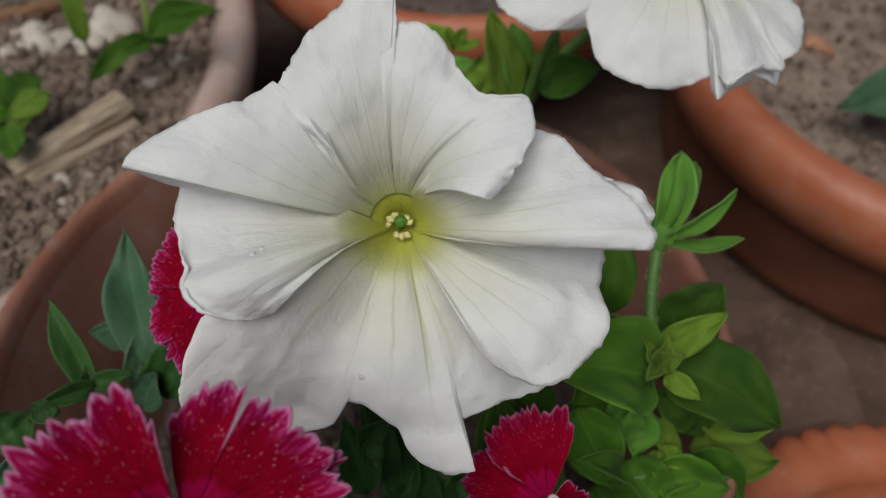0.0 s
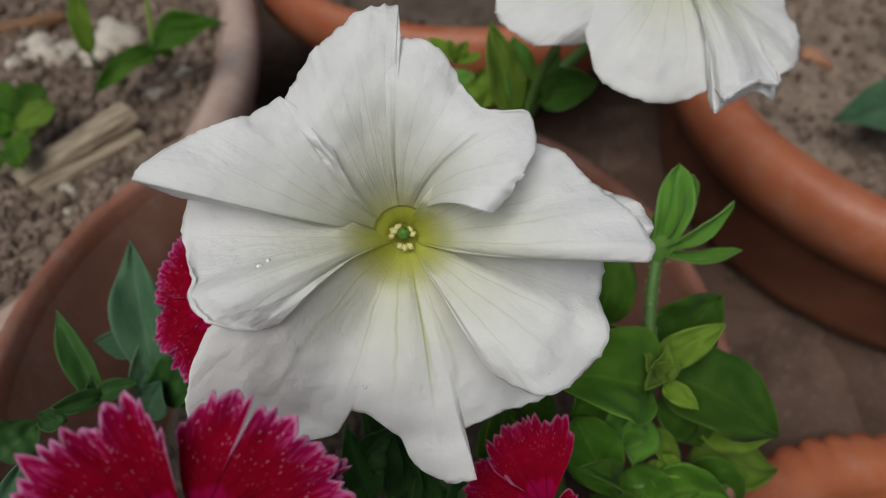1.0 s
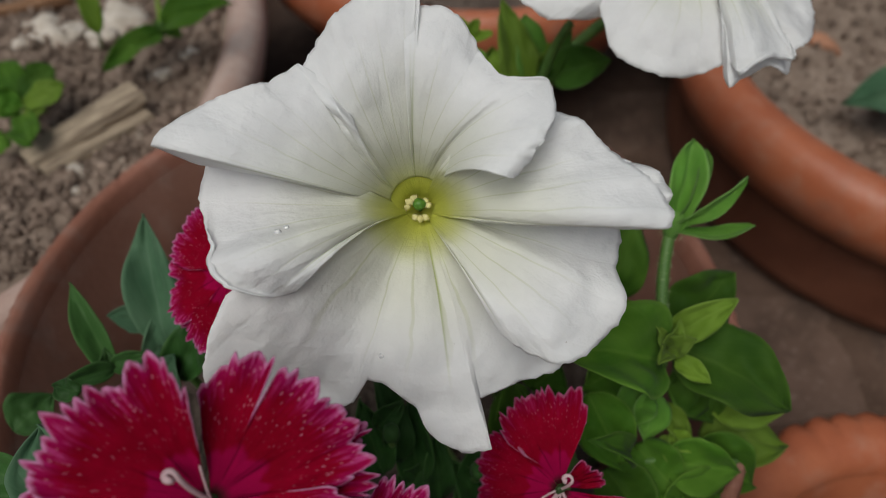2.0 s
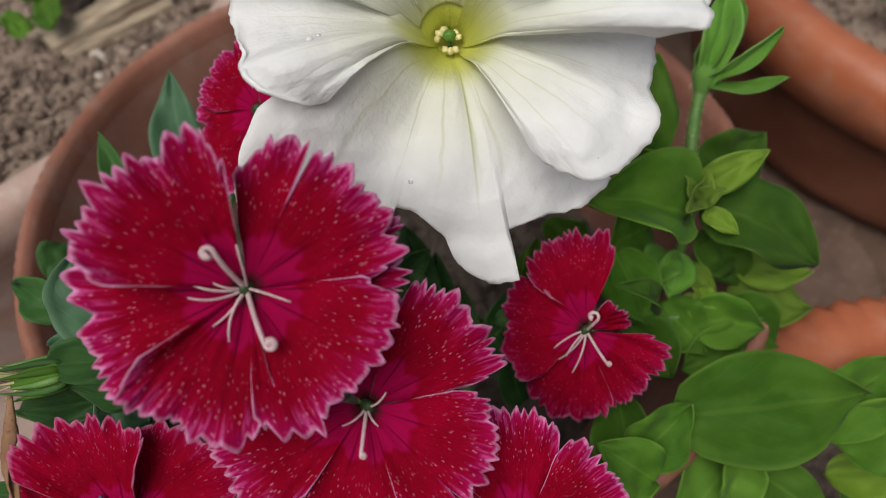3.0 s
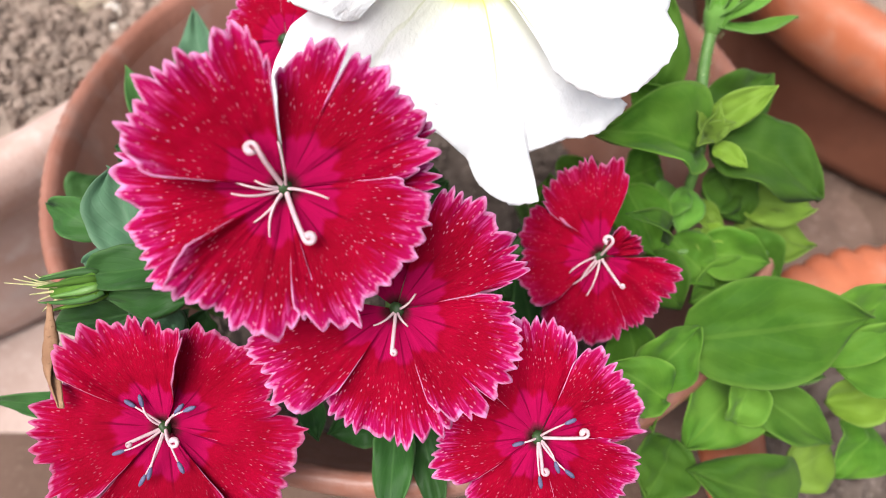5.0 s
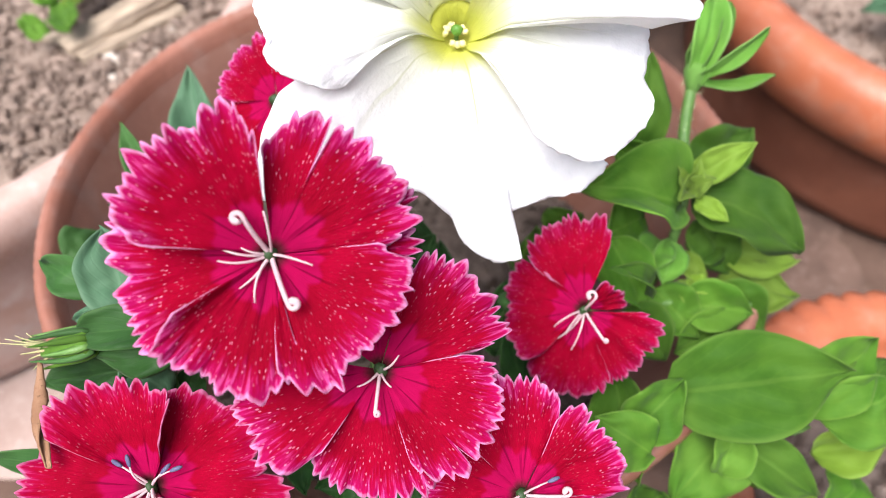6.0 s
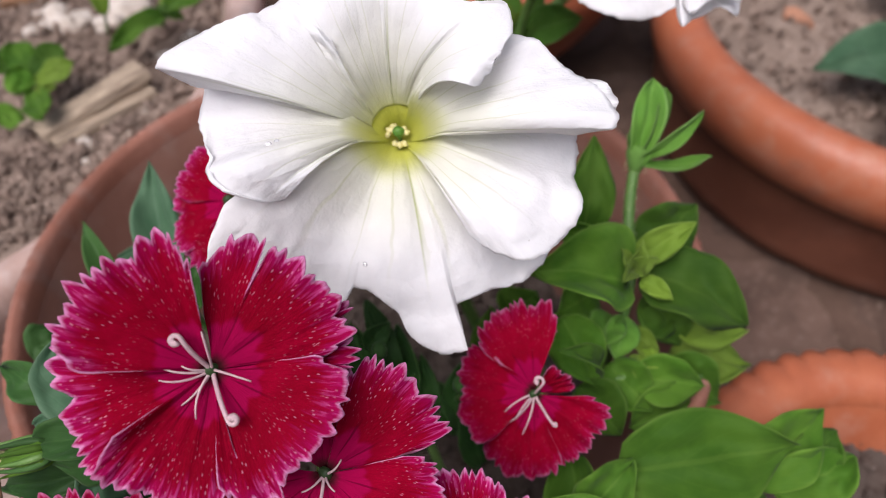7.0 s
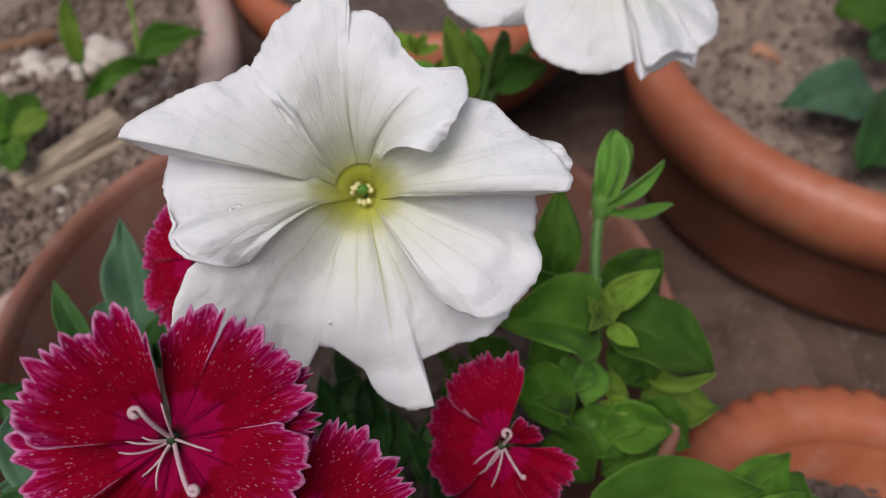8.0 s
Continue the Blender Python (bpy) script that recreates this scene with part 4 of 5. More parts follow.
# ---- foliage ----
def leaf(parent, base, tip, width, mat, bend=0.15, roll=0.0, cup=0.25, shape="ovate", flap=0.0, rows=18, cols=13):
    """A leaf blade from base to tip; width in mm, bend of its length, roll about it in degrees, cup across it, flap: how far its one half folds up."""
    at = parent.location
    b, t = Vector(base) - at, Vector(tip) - at
    axis = t - b
    long = axis.length
    y = axis.normalized()
    side = y.cross(Vector((0.05, -0.5, 0.86))).normalized()
    up = side.cross(y).normalized()
    turn = Matrix.Rotation(radians(roll), 3, y)
    side, up = turn @ side, turn @ up
    seed = base[0] * 931 + tip[1] * 577
    half = width * 0.0005
    flap = flap or (0.4 * math.sin(seed * 7) if shape in ("ovate", "lance") else 0.0)

    def wide(s):
        if shape == "lance":
            return (math.sin(math.pi * min(1.0, s**0.8)) ** 0.75) * (1 - 0.15 * s) + 0.06 * (1 - s)
        if shape == "strap":
            return min(1.0, 0.6 + s) * (1 - s**6)
        if shape == "round":
            return math.sqrt(max(0.0, 1 - (2 * s - 1.0) ** 2)) * (0.95 + 0.1 * s)
        if shape == "sepal":
            return min(1.0, 0.45 + 1.1 * s) * math.sqrt(max(0.0, 1 - s**4))
        return (max(0.0, math.sin(math.pi * s**0.82)) ** (0.60 + 0.42 * s * s)) * (1.0 - 0.10 * s) + 0.05 * (1 - s)

    def point(i, j):
        s, u = i / (rows - 1), j / (cols - 1) * 2 - 1
        w = half * wide(s) * (1 + 0.05 * noise.noise(Vector((s * 5, u, seed))))
        arch = bend * long * math.sin(math.pi * s) * 0.5 - 0.02 * long * s
        trough = cup * half * (abs(u) ** 1.2) * wide(s) * (1 + 0.5 * math.sin(seed + s * 3) * u)
        trough += abs(flap) * half * max(0.0, -math.copysign(u, flap)) ** 1.1 * wide(s)
        wave = 0.22 * half * math.sin(s * 8 + seed + 1.5 * u) * u * u + 0.30 * half * noise.noise(Vector((s * 4 + seed, u * 2, 1.0)))
        return b + y * (s * long) + side * (u * w) + up * (arch + trough + wave)

    def values(i, j):
        return {"along": i / (rows - 1), "across": j / (cols - 1) * 2 - 1}

    return thicken(part("leaf" if shape != "sepal" else "sepal", sheet(rows, cols, point, values), mat, parent), 0.0003)


def stem(parent, points, r0, r1, mat, hairs=0):
    """A stem through the points; radii in mm."""
    at = parent.location
    pts = [Vector(p) - at for p in points]
    if len(pts) == 2:
        pts = [pts[0], pts[0].lerp(pts[1], 0.33), pts[0].lerp(pts[1], 0.67), pts[1]]
    elif len(pts) == 3:
        pts = [pts[0], pts[0].lerp(pts[1], 0.7), pts[1].lerp(pts[2], 0.3), pts[2]]
    path = curve_points(*pts, 12)
    if hairs:
        fuzz(parent, [p + at for p in path], (r0 + r1) / 2, hairs, 5, 0.8)
    return part("stem", tube(path, [0.001 * (r0 + (r1 - r0) * k / 12) for k in range(13)], 9), mat, parent)


def calyx(parent, low, high, r0, r1):
    """The swollen green cup below a bud; radii in mm."""
    a, b = Vector(low) - parent.location, Vector(high) - parent.location
    part("calyx", tube([a.lerp(b, f) for f in (0, 0.25, 0.5, 0.75, 1.0)], [0.001 * (r0 + (r1 - r0) * k) for k in (0, 0.35, 0.8, 1.0, 0.7)], 14), LEAF_BUD, parent)


def fuzz(parent, points, radius, count, seed, length=1.1):
    """Short glandular hairs round a stem through the points; radius and length in mm."""
    rnd = random.Random(seed)
    pts = [Vector(p) - parent.location for p in points]
    bm = bmesh.new()
    for _ in range(count):
        f = rnd.random() * (len(pts) - 1)
        k = int(f)
        c = pts[k].lerp(pts[k + 1], f - k)
        d = (pts[k + 1] - pts[k]).normalized()
        side = d.orthogonal().normalized()
        side.rotate(Matrix.Rotation(rnd.uniform(0, 6.283), 3, d))
        root = c + side * radius * 0.0009
        tip = root + (side + d * rnd.uniform(-0.3, 0.5)) * 0.001 * length * rnd.uniform(0.5, 1.1)
        w = d.cross(side) * 0.00006
        bm.faces.new((bm.verts.new(root - w), bm.verts.new(root + w), bm.verts.new(tip)))
        bm.faces.new((bm.verts.new(root - d * 0.00006), bm.verts.new(root + d * 0.00006), bm.verts.new(tip)))
    part("hairs", bm, HAIR, parent, "fine pale hairs")


def bud_ball(parent, at, size):
    c = Vector(at) - parent.location
    part("bud", blob(c, (size * 0.001, size * 0.001, size * 0.0012), size, 0.12, 3), LEAF_DIANTHUS, parent, "small round green bud")


def seed_pod(start, end):
    """A ribbed green seed capsule with dry straw-coloured tips."""
    ob = thing("seed_pod", "green dianthus seed pod with dry straw tips", "seed pod", at=start)
    a, d = Vector((0, 0, 0)), Vector(end) - Vector(start)
    y = d.normalized()
    s1 = y.orthogonal().normalized()
    s2 = y.cross(s1)
    part("capsule", tube([a, a + d * 0.12, a + d * 0.4, a + d * 0.75], [0.0014, 0.0028, 0.0026, 0.0012], 14), LEAF_PETUNIA, ob)
    rnd = random.Random(12)
    for k in range(9):
        q = 2 * math.pi * k / 9
        off = (s1 * math.cos(q) + s2 * math.sin(q))
        reach = rnd.uniform(0.7, 1.05)
        pts = curve_points(a + d * 0.05 + off * 0.002, a + d * 0.3 + off * 0.0034, a + d * 0.6 * reach + off * 0.0028, a + d * reach + off * rnd.uniform(0.001, 0.0045), 8)
        part("bract", tube(pts, [0.0007, 0.0008, 0.0008, 0.0007, 0.0006, 0.0005, 0.0004, 0.0003, 0.0001], 6), (LEAF_PETUNIA, LEAF_DIANTHUS, STEM)[k % 3], ob, "narrow green bract")
    for k in range(9):
        off = s1 * rnd.uniform(-1, 1) + s2 * rnd.uniform(-1, 1)
        pts = curve_points(a + d * 0.6 + off * 0.001, a + d * 0.7 + off * 0.002, a + d * 0.85 + off * 0.003, a + d * rnd.uniform(0.9, 1.12) + off * 0.005, 8)
        part("dry_tip", tube(pts, [0.0004 - 0.00004 * i for i in range(9)], 5), STRAW, ob, "dry straw-coloured tip")
    return ob


def dead_petal(points):
    """A withered, twisted brown petal that hangs from the pod."""
    ob = thing("withered_petal", "withered brown twisted petal hanging from the pod", "petal", at=points[0])
    at = Vector(points[0])
    path = curve_points(*[Vector(p) - at for p in points], 20)

    def point(i, j):
        f, u = i / 20, j / 8 * 2 - 1
        q = f * 5.0 + u * 1.9
        w = 0.0005 + 0.0011 * math.sin(math.pi * min(1, f * 1.02)) ** 1.2 * (0.4 + f)
        return path[i] + Vector((math.cos(q), 0.5 * math.sin(q), 0.6 * math.sin(q))) * w * (1 + 0.3 * noise.noise(Vector((f * 9, u * 2, 3))))

    thicken(part("blade", sheet(21, 9, point), DEAD, ob), 0.0003)
    return ob


def wood_chip(a, b, wide, tall, mat=None, words="bleached splinter of wood lying on dry soil"):
    """A split sliver of bleached wood with ragged ends."""
    ob = thing("wood_chip", words, "wood chip", "wood chips", a)
    d = Vector(b) - Vector(a)
    y = d.normalized()
    x = y.cross(Vector((0, 0, 1))).normalized()
    z = x.cross(y)
    bm = bmesh.new()
    rings = []
    n, ring = 16, 10
    for i in range(n + 1):
        f = i / n
        row = []
        for k in range(ring):
            q = 2 * math.pi * k / ring
            sx = math.copysign(abs(math.cos(q)) ** 0.5, math.cos(q))
            sz = math.copysign(abs(math.sin(q)) ** 0.5, math.sin(q))
            w = 1 + 0.18 * noise.noise(Vector((f * 4, k * 1.7, a[0] * 90)))
            end = (0.06 * noise.noise(Vector((k * 2.2, 7, a[1] * 50)))) * (1 if i in (0, n) else 0.3)
            row.append(bm.verts.new(d * (f + end) + x * (wide * sx * w) + z * (tall * sz * w)))
        rings.append(row)
    for p, q in zip(rings, rings[1:]):
        for k in range(ring):
            bm.faces.new((p[k], p[(k + 1) % ring], q[(k + 1) % ring], q[k]))
    bm.faces.new(reversed(rings[0]))
    bm.faces.new(rings[-1])
    part("splinter", bm, mat or WOOD, ob, smooth=False)
    return ob


def stone(at, size, mat, seed):
    me = finish("stone", blob((0, 0, 0), size, seed, 0.55, 3, None, Euler((0.2 * math.sin(seed), 0.2, seed)).to_matrix()), mat)
    ob = new("stone", me)
    ob.location = at
    words = {"white_chip": "pale chalky stone lying on the soil", "orange_shard": "orange clay shard lying on the soil"}
    return tagged(ob, words.get(mat.name, "brown clod of soil lying on the bed"), "stone", "stones on the soil")



shoot = thing("petunia_shoot", "leafy green petunia shoot with a fresh bud on top", "plant", "petunia shoots", (0.045, 0.085, 0.046))
stem(shoot, [(0.045, 0.085, 0.046), (0.0469, 0.0686, 0.1079), (0.0481, 0.0806, 0.1249)], 1.5, 1.2, STEM)
stem(shoot, [(0.0481, 0.0801, 0.1245), (0.0465, 0.0911, 0.1314), (0.0499, 0.1036, 0.1395)], 1.5, 1.4, STEM, 260)
leaf(shoot, (0.0458, 0.0763, 0.1264), (0.0222, 0.0755, 0.1335), 21, LEAF_PETUNIA, 0.25, 10, 0.2, "ovate", -0.7)
leaf(shoot, (0.0460, 0.0818, 0.1246), (0.0296, 0.0904, 0.1345), 13, LEAF_PETUNIA, 0.2, -25, 0.2, "ovate")
leaf(shoot, (0.0373, 0.0929, 0.1249), (0.0397, 0.1094, 0.1444), 13, LEAF_PETUNIA, 0.2, 0, 0.25, "ovate")
leaf(shoot, (0.0518, 0.0880, 0.1221), (0.0663, 0.0986, 0.1301), 17, LEAF_PETUNIA, 0.2, 10, 0.2, "ovate")
leaf(shoot, (0.0473, 0.0805, 0.1301), (0.0609, 0.0840, 0.1399), 8, LEAF_YOUNG, 0.15, 0, 0.4, "ovate")
leaf(shoot, (0.0465, 0.0778, 0.1291), (0.0421, 0.0798, 0.1374), 5, LEAF_YOUNG, 0.2, 20, 0.4, "ovate")
leaf(shoot, (0.0468, 0.0785, 0.1297), (0.0478, 0.0796, 0.1386), 4.5, LEAF_YOUNG, 0.2, 0, 0.4, "ovate")
leaf(shoot, (0.0468, 0.0775, 0.1302), (0.0509, 0.0756, 0.1365), 5, LEAF_YOUNG, 0.2, 0, 0.4, "ovate")
leaf(shoot, (0.0460, 0.0772, 0.1299), (0.0431, 0.0718, 0.1331), 4, LEAF_YOUNG, 0.2, 0, 0.4, "ovate")
leaf(shoot, (0.0483, 0.0750, 0.1293), (0.0547, 0.0691, 0.1296), 5, LEAF_YOUNG, 0.15, 0, 0.3, "ovate")
leaf(shoot, (0.0499, 0.0803, 0.1260), (0.0735, 0.0659, 0.1231), 19, LEAF_PETUNIA, 0.25, -12, 0.3, "ovate")
leaf(shoot, (0.0614, 0.0758, 0.1090), (0.0792, 0.0724, 0.1102), 13, LEAF_YOUNG, 0.15, 0, 0.3, "ovate")
leaf(shoot, (0.0596, 0.0688, 0.1030), (0.0800, 0.0656, 0.1044), 14, LEAF_YOUNG, 0.15, -10, 0.3, "ovate")
leaf(shoot, (0.0471, 0.0752, 0.1137), (0.0437, 0.0641, 0.1092), 9, LEAF_BUD, 0.2, 0, 0.3, "ovate")
leaf(shoot, (0.0485, 0.0730, 0.1117), (0.0556, 0.0647, 0.1073), 6, LEAF_YOUNG, 0.2, 0, 0.3, "ovate")
leaf(shoot, (0.0442, 0.0753, 0.1137), (0.0383, 0.0668, 0.1116), 10, LEAF_BUD, 0.2, 10, 0.2, "ovate")
leaf(shoot, (0.0304, 0.0725, 0.1177), (0.0381, 0.0572, 0.1098), 14, LEAF_PETUNIA, 0.2, 10, 0.3, "ovate")
leaf(shoot, (0.0373, 0.0568, 0.1174), (0.0278, 0.0569, 0.1280), 7, LEAF_PETUNIA, 0.4, 30, 0.6, "ovate")
leaf(shoot, (0.0515, 0.0767, 0.1110), (0.0642, 0.0763, 0.1108), 12, LEAF_PETUNIA, 0.2, 0, 0.3, "ovate")
leaf(shoot, (0.0539, 0.0812, 0.1149), (0.0624, 0.0707, 0.1060), 14, LEAF_PETUNIA, 0.2, 0, 0.3, "ovate")
leaf(shoot, (0.0405, 0.0816, 0.1151), (0.0293, 0.0747, 0.1156), 13, LEAF_PETUNIA, 0.2, 0, 0.3, "ovate")

bud = thing("petunia_bud", "closed green petunia bud with spreading sepals", "bud", "", (0.0499, 0.1028, 0.1388))
leaf(bud, (0.0499, 0.1039, 0.1398), (0.0532, 0.1161, 0.1570), 8, LEAF_BUD, 0.1, 0, 0.9, "sepal")
leaf(bud, (0.0503, 0.1035, 0.1408), (0.0562, 0.1134, 0.1560), 4.5, LEAF_BUD, 0.15, 40, 0.5, "sepal")
leaf(bud, (0.0504, 0.1033, 0.1419), (0.0646, 0.1075, 0.1536), 4.2, LEAF_BUD, 0.3, 25, 0.8, "sepal")
leaf(bud, (0.0506, 0.1025, 0.1412), (0.0663, 0.0994, 0.1467), 3.7, LEAF_BUD, -0.35, -30, 0.7, "sepal")
leaf(bud, (0.0498, 0.1056, 0.1386), (0.0529, 0.1143, 0.1448), 7, LEAF_BUD, 0.1, 0, 0.5, "sepal")
calyx(bud, (0.0496, 0.1020, 0.1382), (0.0510, 0.1065, 0.1433), 1.3, 3.2)
fuzz(bud, [(0.0496, 0.1020, 0.1382), (0.0510, 0.1065, 0.1433)], 2.6, 90, 3, 0.8)

low = thing("petunia_shoot", "low petunia shoot with large soft green leaves", "plant", "petunia shoots", (0.06, 0.06, 0.046))
stem(low, [(0.06, 0.06, 0.046), (0.0726, 0.0265, 0.0867), (0.0572, 0.0339, 0.0967), (0.0421, 0.0403, 0.1049)], 1.6, 1.2, STEM)
leaf(low, (0.0392, 0.0345, 0.1121), (0.0780, 0.0375, 0.1190), 24, LEAF_PETUNIA, 0.15, 0, 0.1, "ovate", 1.5)
leaf(low, (0.0763, 0.0331, 0.1032), (0.0937, 0.0381, 0.1111), 17, LEAF_PETUNIA, 0.2, 0, 0.3, "ovate")
leaf(low, (0.0580, 0.0347, 0.0949), (0.0434, 0.0172, 0.0917), 20, LEAF_PETUNIA, 0.2, 8, 0.3, "ovate")
leaf(low, (0.0593, 0.0354, 0.0917), (0.0722, 0.0227, 0.0854), 14, LEAF_PETUNIA, 0.2, 0, 0.3, "ovate")
leaf(low, (0.0307, 0.0421, 0.1050), (0.0345, 0.0184, 0.0987), 13, LEAF_PETUNIA, 0.25, 25, 0.4, "ovate")
leaf(low, (0.0782, 0.0298, 0.0913), (0.0948, 0.0321, 0.0987), 12, LEAF_YOUNG, 0.2, 0, 0.3, "ovate")
leaf(low, (0.0798, 0.0215, 0.0857), (0.0624, 0.0117, 0.0853), 13, LEAF_YOUNG, 0.2, 0, 0.3, "ovate")
leaf(low, (0.0696, 0.0089, 0.0833), (0.0431, 0.0114, 0.0939), 20, LEAF_PETUNIA, 0.2, 0, 0.3, "ovate")
leaf(low, (0.0462, 0.0498, 0.1028), (0.0623, 0.0604, 0.1037), 12, LEAF_PETUNIA, 0.2, 0, 0.3, "ovate")
leaf(low, (0.0341, 0.0584, 0.1075), (0.0436, 0.0471, 0.1034), 14, LEAF_PETUNIA, 0.2, 0, 0.3, "ovate")
leaf(low, (0.0480, 0.0610, 0.1075), (0.0650, 0.0575, 0.1085), 13, LEAF_PETUNIA, 0.2, 0, 0.3, "ovate")
leaf(low, (0.0420, 0.0640, 0.1085), (0.0520, 0.0520, 0.1055), 13, LEAF_PETUNIA, 0.2, 10, 0.3, "ovate")
leaf(low, (0.0570, 0.0660, 0.1035), (0.0710, 0.0570, 0.1005), 15, LEAF_PETUNIA, 0.2, 0, 0.3, "ovate")
leaf(low, (0.0500, 0.0520, 0.0985), (0.0640, 0.0430, 0.0965), 15, LEAF_PETUNIA, 0.2, -10, 0.3, "ovate")
leaf(low, (0.0500, 0.0660, 0.1105), (0.0555, 0.0610, 0.1110), 5, LEAF_YOUNG, 0.2, 0, 0.4, "ovate")
leaf(low, (0.0495, 0.0655, 0.1105), (0.0480, 0.0590, 0.1105), 4.5, LEAF_YOUNG, 0.2, 20, 0.4, "ovate")
stem(low, [(0.0420, 0.0600, 0.1080), (0.0540, 0.0610, 0.1092), (0.0650, 0.0600, 0.1085)], 0.7, 0.6, STEM)
leaf(low, (0.0450, 0.0586, 0.1051), (0.0606, 0.0618, 0.1035), 11, LEAF_PETUNIA, 0.1, 0, 0.2, "ovate")
leaf(low, (0.0641, 0.0409, 0.0929), (0.0791, 0.0356, 0.0928), 10, LEAF_BUD, 0.2, 0, 0.3, "ovate")
leaf(low, (0.0392, 0.0381, 0.0974), (0.0494, 0.0288, 0.0934), 13, LEAF_PETUNIA, 0.2, 0, 0.3, "ovate")
leaf(low, (0.0920, 0.0280, 0.0839), (0.0800, 0.0149, 0.0812), 16, LEAF_PETUNIA, 0.2, 0, 0.3, "ovate")
leaf(low, (0.0408, 0.0199, 0.0911), (0.0333, 0.0066, 0.0883), 16, LEAF_PETUNIA, 0.2, 0, 0.3, "ovate")
leaf(low, (0.0346, 0.0216, 0.1104), (0.0227, 0.0267, 0.1165), 13, LEAF_PETUNIA, 0.2, 0, 0.4, "ovate")
leaf(low, (0.0303, 0.0252, 0.1105), (0.0419, 0.0354, 0.1172), 13, LEAF_PETUNIA, 0.2, 0, 0.3, "ovate")
leaf(low, (0.0573, 0.0300, 0.0977), (0.0760, 0.0191, 0.0926), 12, LEAF_PETUNIA, 0.2, 0, 0.3, "ovate")
leaf(low, (0.0541, 0.0228, 0.0953), (0.0563, 0.0322, 0.1052), 10, LEAF_PETUNIA, 0.2, 0, 0.4, "ovate")
leaf(low, (0.0678, 0.0337, 0.1085), (0.0885, 0.0477, 0.1153), 16, LEAF_PETUNIA, 0.2, 0, 0.3, "ovate")
leaf(low, (0.0800, 0.0358, 0.1050), (0.0911, 0.0436, 0.1125), 14, LEAF_PETUNIA, 0.2, 0, 0.3, "ovate")

mid = thing("dianthus_tuft", "tuft of narrow dark green dianthus leaves with small buds", "plant", "dianthus tufts", (-0.005, 0.095, 0.046))
stem(mid, [(-0.005, 0.095, 0.046), (0.0033, 0.0564, 0.0968), (0.0056, 0.0544, 0.1140)], 1.0, 0.8, STEM)
stem(mid, [(-0.010, 0.095, 0.046), (-0.0143, 0.0585, 0.1049), (-0.0144, 0.0600, 0.1209)], 1.0, 0.8, STEM)
leaf(mid, (-0.0166, 0.0564, 0.1095), (-0.0214, 0.0674, 0.1239), 9, LEAF_DIANTHUS, 0.2, 0, 0.4, "lance")
leaf(mid, (-0.0127, 0.0585, 0.1111), (-0.0179, 0.0736, 0.1247), 8, LEAF_DIANTHUS, 0.2, 20, 0.4, "lance")
leaf(mid, (-0.0090, 0.0564, 0.1033), (-0.0110, 0.0715, 0.1169), 9, LEAF_DIANTHUS, 0.2, 0, 0.4, "lance")
leaf(mid, (0.0139, 0.0640, 0.1061), (0.0129, 0.0760, 0.1174), 13, LEAF_PETUNIA, 0.2, 0, 0.3, "ovate")
leaf(mid, (0.0182, 0.0743, 0.1098), (0.0083, 0.0674, 0.1111), 13, LEAF_PETUNIA, 0.2, 0, 0.3, "ovate")
leaf(mid, (-0.0036, 0.0541, 0.0989), (-0.0050, 0.0652, 0.1122), 8, LEAF_DIANTHUS, 0.2, 0, 0.4, "lance")
leaf(mid, (0.0032, 0.0509, 0.0965), (0.0056, 0.0652, 0.1095), 8, LEAF_DIANTHUS, 0.2, -20, 0.4, "lance")
leaf(mid, (0.0074, 0.0542, 0.0952), (-0.0010, 0.0608, 0.1064), 9, LEAF_DIANTHUS, 0.2, 0, 0.4, "lance")
leaf(mid, (-0.0129, 0.0542, 0.1017), (-0.0063, 0.0599, 0.1083), 8, LEAF_DIANTHUS, 0.2, 0, 0.4, "lance")
leaf(mid, (-0.0176, 0.0624, 0.1202), (-0.0119, 0.0665, 0.1256), 6, LEAF_DIANTHUS, 0.2, 0, 0.4, "lance")
leaf(mid, (0.0186, 0.0780, 0.1088), (0.0252, 0.0826, 0.1146), 15, LEAF_PETUNIA, 0.2, 0, 0.3, "ovate")
leaf(mid, (0.0098, 0.0438, 0.0937), (0.0056, 0.0558, 0.1051), 9, LEAF_DIANTHUS, 0.2, 0, 0.4, "lance")
bud_ball(mid, (0.0055, 0.0546, 0.1166), 2.4)
bud_ball(mid, (-0.0143, 0.0600, 0.1233), 1.9)

tall = thing("petunia_shoot", "upright petunia shoot with paired leaves and a pale bud", "plant", "petunia shoots", (0.015, 0.160, 0.046))
stem(tall, [(0.015, 0.160, 0.046), (0.0225, 0.1552, 0.1337), (0.0229, 0.1604, 0.1415), (0.0281, 0.1515, 0.1625)], 1.6, 1.2, STEM)
leaf(tall, (0.0190, 0.1548, 0.1371), (0.0126, 0.1723, 0.1559), 11, LEAF_YOUNG, 0.15, 0, 0.4, "ovate")
leaf(tall, (0.0207, 0.1574, 0.1379), (0.0195, 0.1727, 0.1511), 11, LEAF_BUD, 0.15, 20, 0.3, "ovate")
leaf(tall, (0.0253, 0.1579, 0.1395), (0.0317, 0.1675, 0.1521), 5.95, LEAF_BUD, 0.15, 0, 0.4, "ovate")
leaf(tall, (0.0261, 0.1591, 0.1405), (0.0425, 0.1585, 0.1464), 12, LEAF_BUD, 0.25, 10, 0.3, "ovate")
leaf(tall, (0.0194, 0.1604, 0.1364), (0.0300, 0.1663, 0.1461), 11, LEAF_YOUNG, 0.2, 0, 0.3, "ovate")
